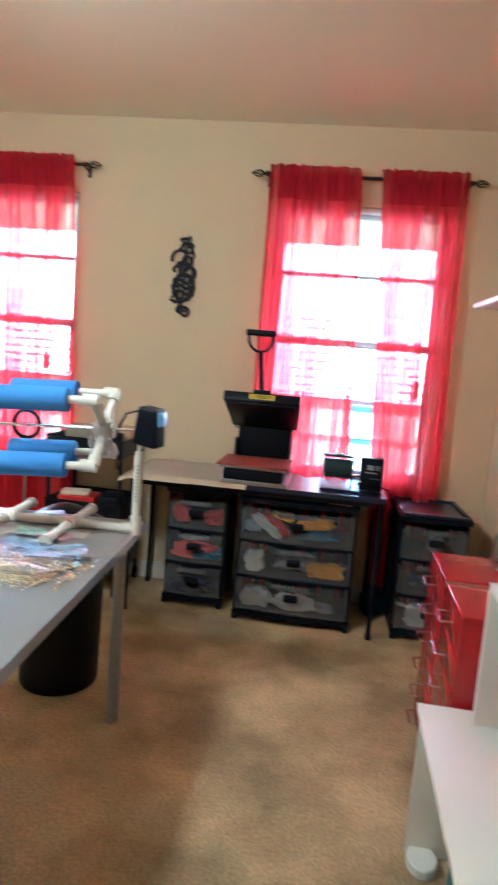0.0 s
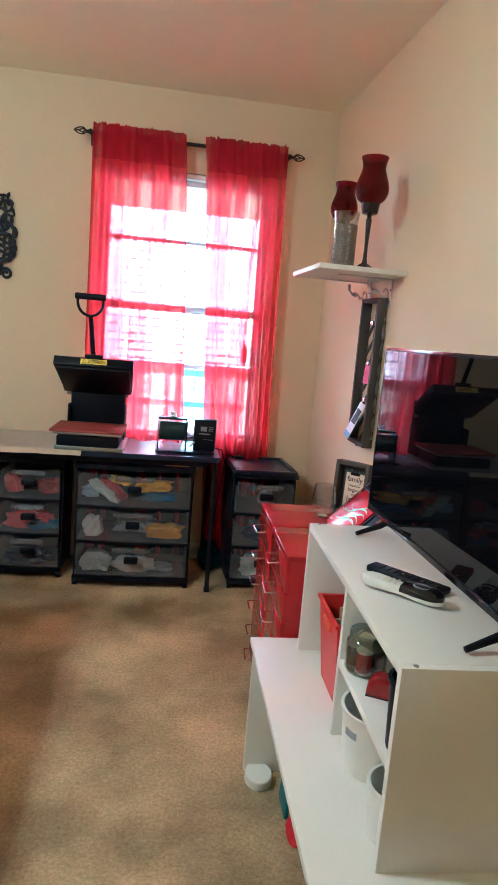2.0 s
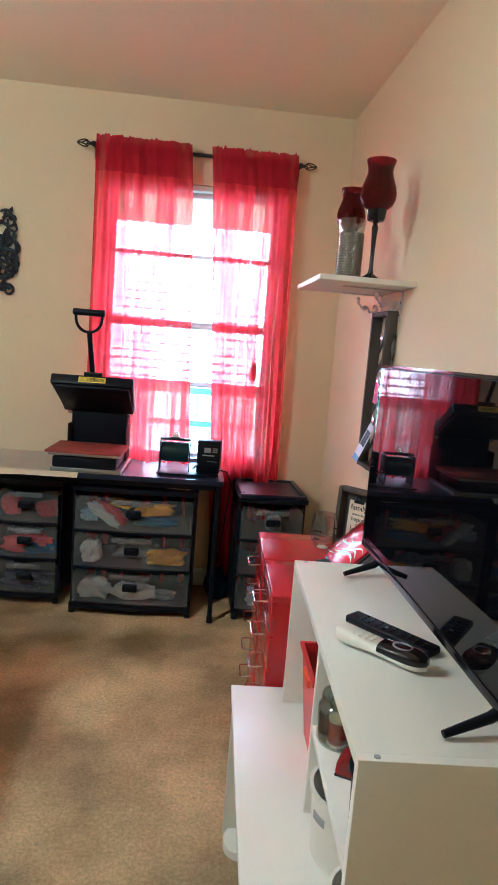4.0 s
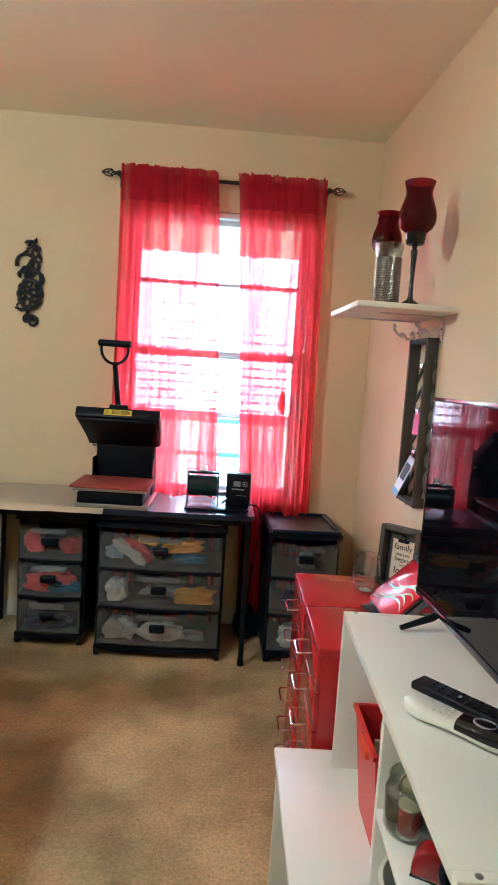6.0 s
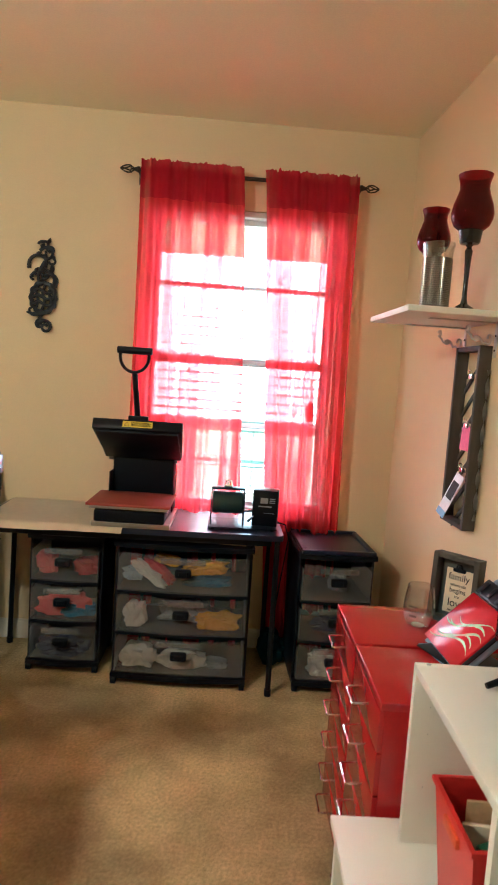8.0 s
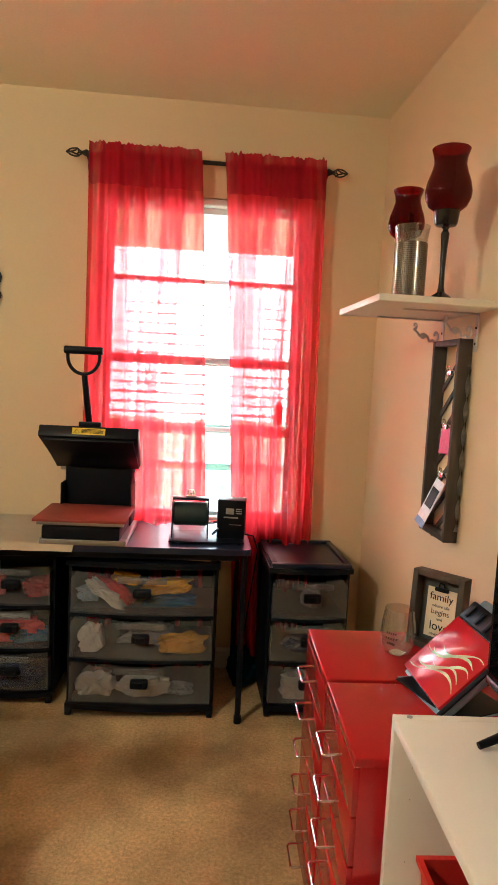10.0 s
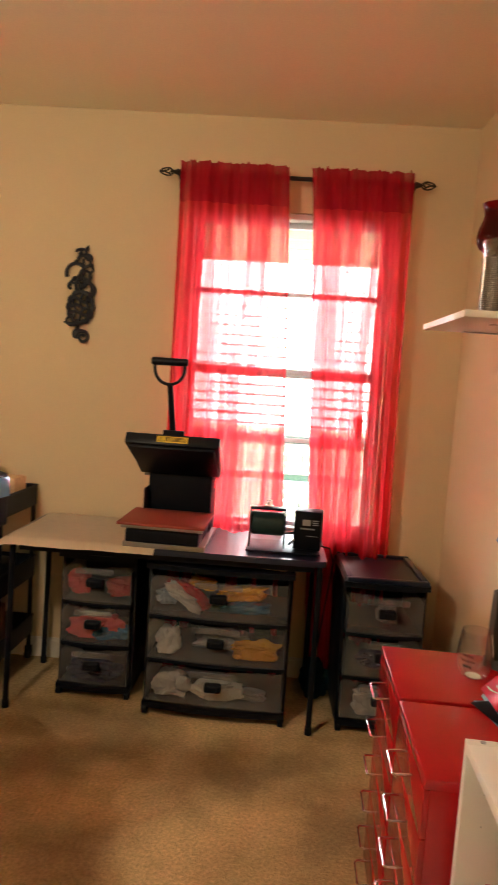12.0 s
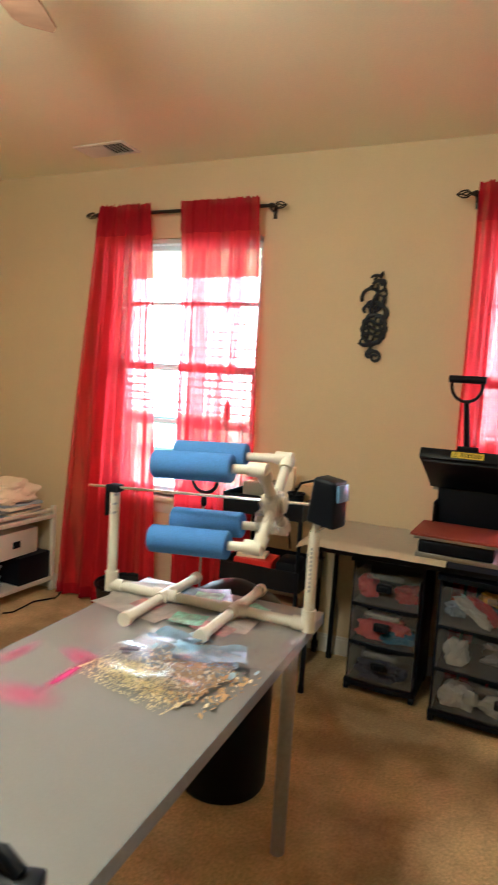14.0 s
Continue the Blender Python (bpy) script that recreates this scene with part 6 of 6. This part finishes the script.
def ring_stand():
    r = thing("ring_stand", pose(-1.76, 3.38, 0), "black ring-shaped phone light on a slim floor stand", "ring light")
    part("ring", tube([(0.078 * math.cos(a * 0.2094), 0, 0.895 + 0.078 * math.sin(a * 0.2094)) for a in range(30)], 0.011, 10, closed=True), M_BLACK, r)
    part("knob", lathe([(0.006, 0.74), (0.016, 0.75), (0.016, 0.785), (0.008, 0.80), (0.008, 0.815)], 14), M_BLACK, r)
    part("pole", tube([(0, 0, 0.18), (0, 0, 0.75)], 0.007, 10), M_STEEL, r)
    for a in range(3):
        part("leg", tube([(0, 0, 0.2), (0.17 * math.cos(a * 2.094 + 0.5), 0.12 * math.sin(a * 2.094 + 0.5), 0.006)], 0.006, 8), M_BLACK, r)
    return r


ring_stand()


def floor_basket():
    b = thing("basket", pose(-2.20, 3.30, 0), "round black woven basket on the carpet under the window", "basket")
    bm = lathe([(0.0, 0.0), (0.13, 0.0), (0.165, 0.24), (0.158, 0.24), (0.124, 0.01), (0.0, 0.01)], 36, cap=False)
    part("wall", bm, shader("black_wicker", (0.016, 0.012, 0.010), 0.6, grain=70, vary=0.4, bump=0.8, depth=0.004), b)
    part("rim", tube([(0.163 * math.cos(a * 0.1745), 0.163 * math.sin(a * 0.1745), 0.245 + 0.004 * (a % 2)) for a in range(36)], 0.011, 8, closed=True), M_BLACK, b)
    return b


floor_basket()


# ---- white shelf by the side wall ----
def low_shelf():
    s = thing("low_shelf", pose(-3.18, 3.02, 0), "white open two-tier shelf stacked with boxes and papers", "shelf unit")
    w, d = 0.25, 0.51
    for z in (0.07, 0.48):
        part("shelf_board", box(-w, w, -d, d, z, z + 0.025, 0.002), M_WHITE, s)
    for x in (-w + 0.014, w - 0.014):
        for y in (-d + 0.014, d - 0.014):
            part("post", box(x - 0.0135, x + 0.0135, y - 0.0135, y + 0.0135, 0, 0.0695, 0.002), M_WHITE, s)
            part("post", box(x - 0.0135, x + 0.0135, y - 0.0135, y + 0.0135, 0.0955, 0.4795, 0.002), M_WHITE, s)
            part("post", box(x - 0.0135, x + 0.0135, y - 0.0135, y + 0.0135, 0.5055, 0.56, 0.004), M_WHITE, s)
    part("rail", box(w - 0.026, w - 0.002, -d + 0.03, d - 0.03, 0.525, 0.545, 0.003), M_WHITE, s)
    return s


low_shelf()
supply("paper_box", -3.15, 3.24, 0.27, 0.34, 0.36, 0.16, M_WHITE, "white lidded box with a dark label window", "box", 3)
supply("label_window", -2.974, 3.24, 0.33, 0.004, 0.06, 0.04, M_BLACK, "small dark label holder on the white box", "label", 3, 0.001)
supply("black_box", -3.12, 3.36, 0.096, 0.36, 0.26, 0.172, M_BLACK, "black box on the shelf's lower tier", "box")
for i in range(9):
    supply("magazine", -3.10 + 0.01 * (i % 3), 2.96, 0.096 + i * 0.019, 0.30, 0.24, 0.017, (M_PAPER, M_BROWNCARD, C_GREY)[i % 3], ("white", "brown", "grey")[i % 3] + " magazine in a stack on the shelf", "magazine", (i * 37) % 13 - 6, 0.002)
for i in range(6):
    supply("notepad", -3.11 + 0.012 * ((i * 5) % 3), 3.27 + 0.01 * ((i * 7) % 4), 0.506 + i * 0.0165, 0.29 - 0.01 * (i % 3), 0.27 + 0.02 * (i % 2), 0.0145, (M_PAPER, C_PALEBLUE, M_PAPER, C_GREY)[i % 4], ("white", "pale blue", "white", "grey")[i % 4] + " notepad in a stack on the shelf", "notepad", (i * 41) % 17 - 8, 0.004)
supply("wrapped_parcel", -3.14, 2.92, 0.506, 0.32, 0.34, 0.17, M_PAPER, "white plastic-wrapped parcel on top", "parcel", -4, 0.02)
whole("plastic_sack", blob((0.30, 0.34, 0.13), 52, 0.35), M_PAPER, "crumpled white plastic sack on the parcel", "plastic bag", pose(-3.12, 2.93, 0.677), "plastic sacks")
whole("plastic_sack", blob((0.32, 0.34, 0.15), 57, 0.4), M_PAPER, "puffy white plastic sack on the notepads", "plastic bag", pose(-3.10, 3.27, 0.606), "plastic sacks")
whole("power_cable", tube([(-2.86, 3.52, 0.006), (-2.82, 3.45, 0.006), (-2.80, 3.40, 0.006), (-2.86, 3.28, 0.006), (-2.84, 3.16, 0.006), (-2.83, 3.08, 0.006), (-2.86, 3.03, 0.008)], 0.005, 8), M_BLACK, "black power cable lying on the carpet", "cable")


# ---- ceiling ----
def vent():
    v = thing("ceiling_vent", pose(-2.42, 3.265, ZC - 0.001), "white slatted ceiling air vent", "air vent")
    w, d = 0.165, 0.085
    part("frame", boxes([(-w, w, -d, -d + 0.02, -0.008, 0), (-w, w, d - 0.02, d, -0.008, 0), (-w, -w + 0.02, -d + 0.02, d - 0.02, -0.008, 0), (w - 0.02, w, -d + 0.02, d - 0.02, -0.008, 0)], 0.001), M_TRIM, v)
    # flat dark panel painted as the shade inside the duct
    part("duct_shade", box(-w + 0.02, w - 0.02, -d + 0.02, d - 0.02, -0.0015, -0.0005), shader("duct_shade_grey", (0.05, 0.05, 0.055), 0.8, bump=0), v)
    for i in range(11):
        x = -w + 0.034 + i * 0.026
        tilt = -38 if i < 6 else 38
        part("slat", box(-0.011, 0.011, -d + 0.021, d - 0.021, -0.0007, 0.0007, m=pose(x, 0, -0.0085, 0, tilt, 0)), M_TRIM, v)
    return v


vent()


def ceiling_fan():
    f = thing("ceiling_fan", pose(-1.25, 1.18, 0), "ceiling fan with wooden blades and a lit frosted globe", "ceiling fan")
    part("canopy", lathe([(0.07, ZC - 0.001), (0.07, ZC - 0.03), (0.03, ZC - 0.06)], 28), M_FANBLADE, f)
    part("downrod", tube([(0, 0, ZC - 0.06), (0, 0, 2.47)], 0.012, 12), M_IRON, f)
    part("motor_housing", lathe([(0.03, 2.48), (0.10, 2.465), (0.115, 2.43), (0.105, 2.385), (0.06, 2.37), (0.05, 2.35)], 36), M_IRON, f)
    for k in range(5):
        a = 111.5 + 72 * k
        m = pose(0, 0, 2.385, 0, 0, a)
        bl = bmesh.new()
        outline = [(0.19, -0.05), (0.30, -0.062), (0.55, -0.07), (0.655, -0.066), (0.685, -0.045), (0.685, 0.045), (0.655, 0.066), (0.55, 0.07), (0.30, 0.062), (0.19, 0.05)]
        lo = [bl.verts.new((x, y, -0.003)) for x, y in outline]
        hi = [bl.verts.new((x, y, 0.003)) for x, y in outline]
        bl.faces.new(lo[::-1])
        bl.faces.new(hi)
        for i in range(len(lo)):
            n = (i + 1) % len(lo)
            bl.faces.new((lo[i], lo[n], hi[n], hi[i]))
        bl.transform(m @ pose(0, 0, 0, 12))
        b = part("blade", bl, M_FANBLADE, f)
        part("blade_iron", tube([m @ Vector((0.10, 0, 0)), m @ Vector((0.21, 0, 0.004))], 0.010, 8), M_IRON, b)
    part("lamp_fitter", lathe([(0.05, 2.35), (0.06, 2.33), (0.06, 2.315)], 24), M_IRON, f)
    part("globe", lathe([(0.055, 2.314), (0.10, 2.295), (0.115, 2.26), (0.10, 2.22), (0.06, 2.195), (0.0, 2.188)], 32), M_LAMP, f, "lit frosted glass globe")
    return f


ceiling_fan()
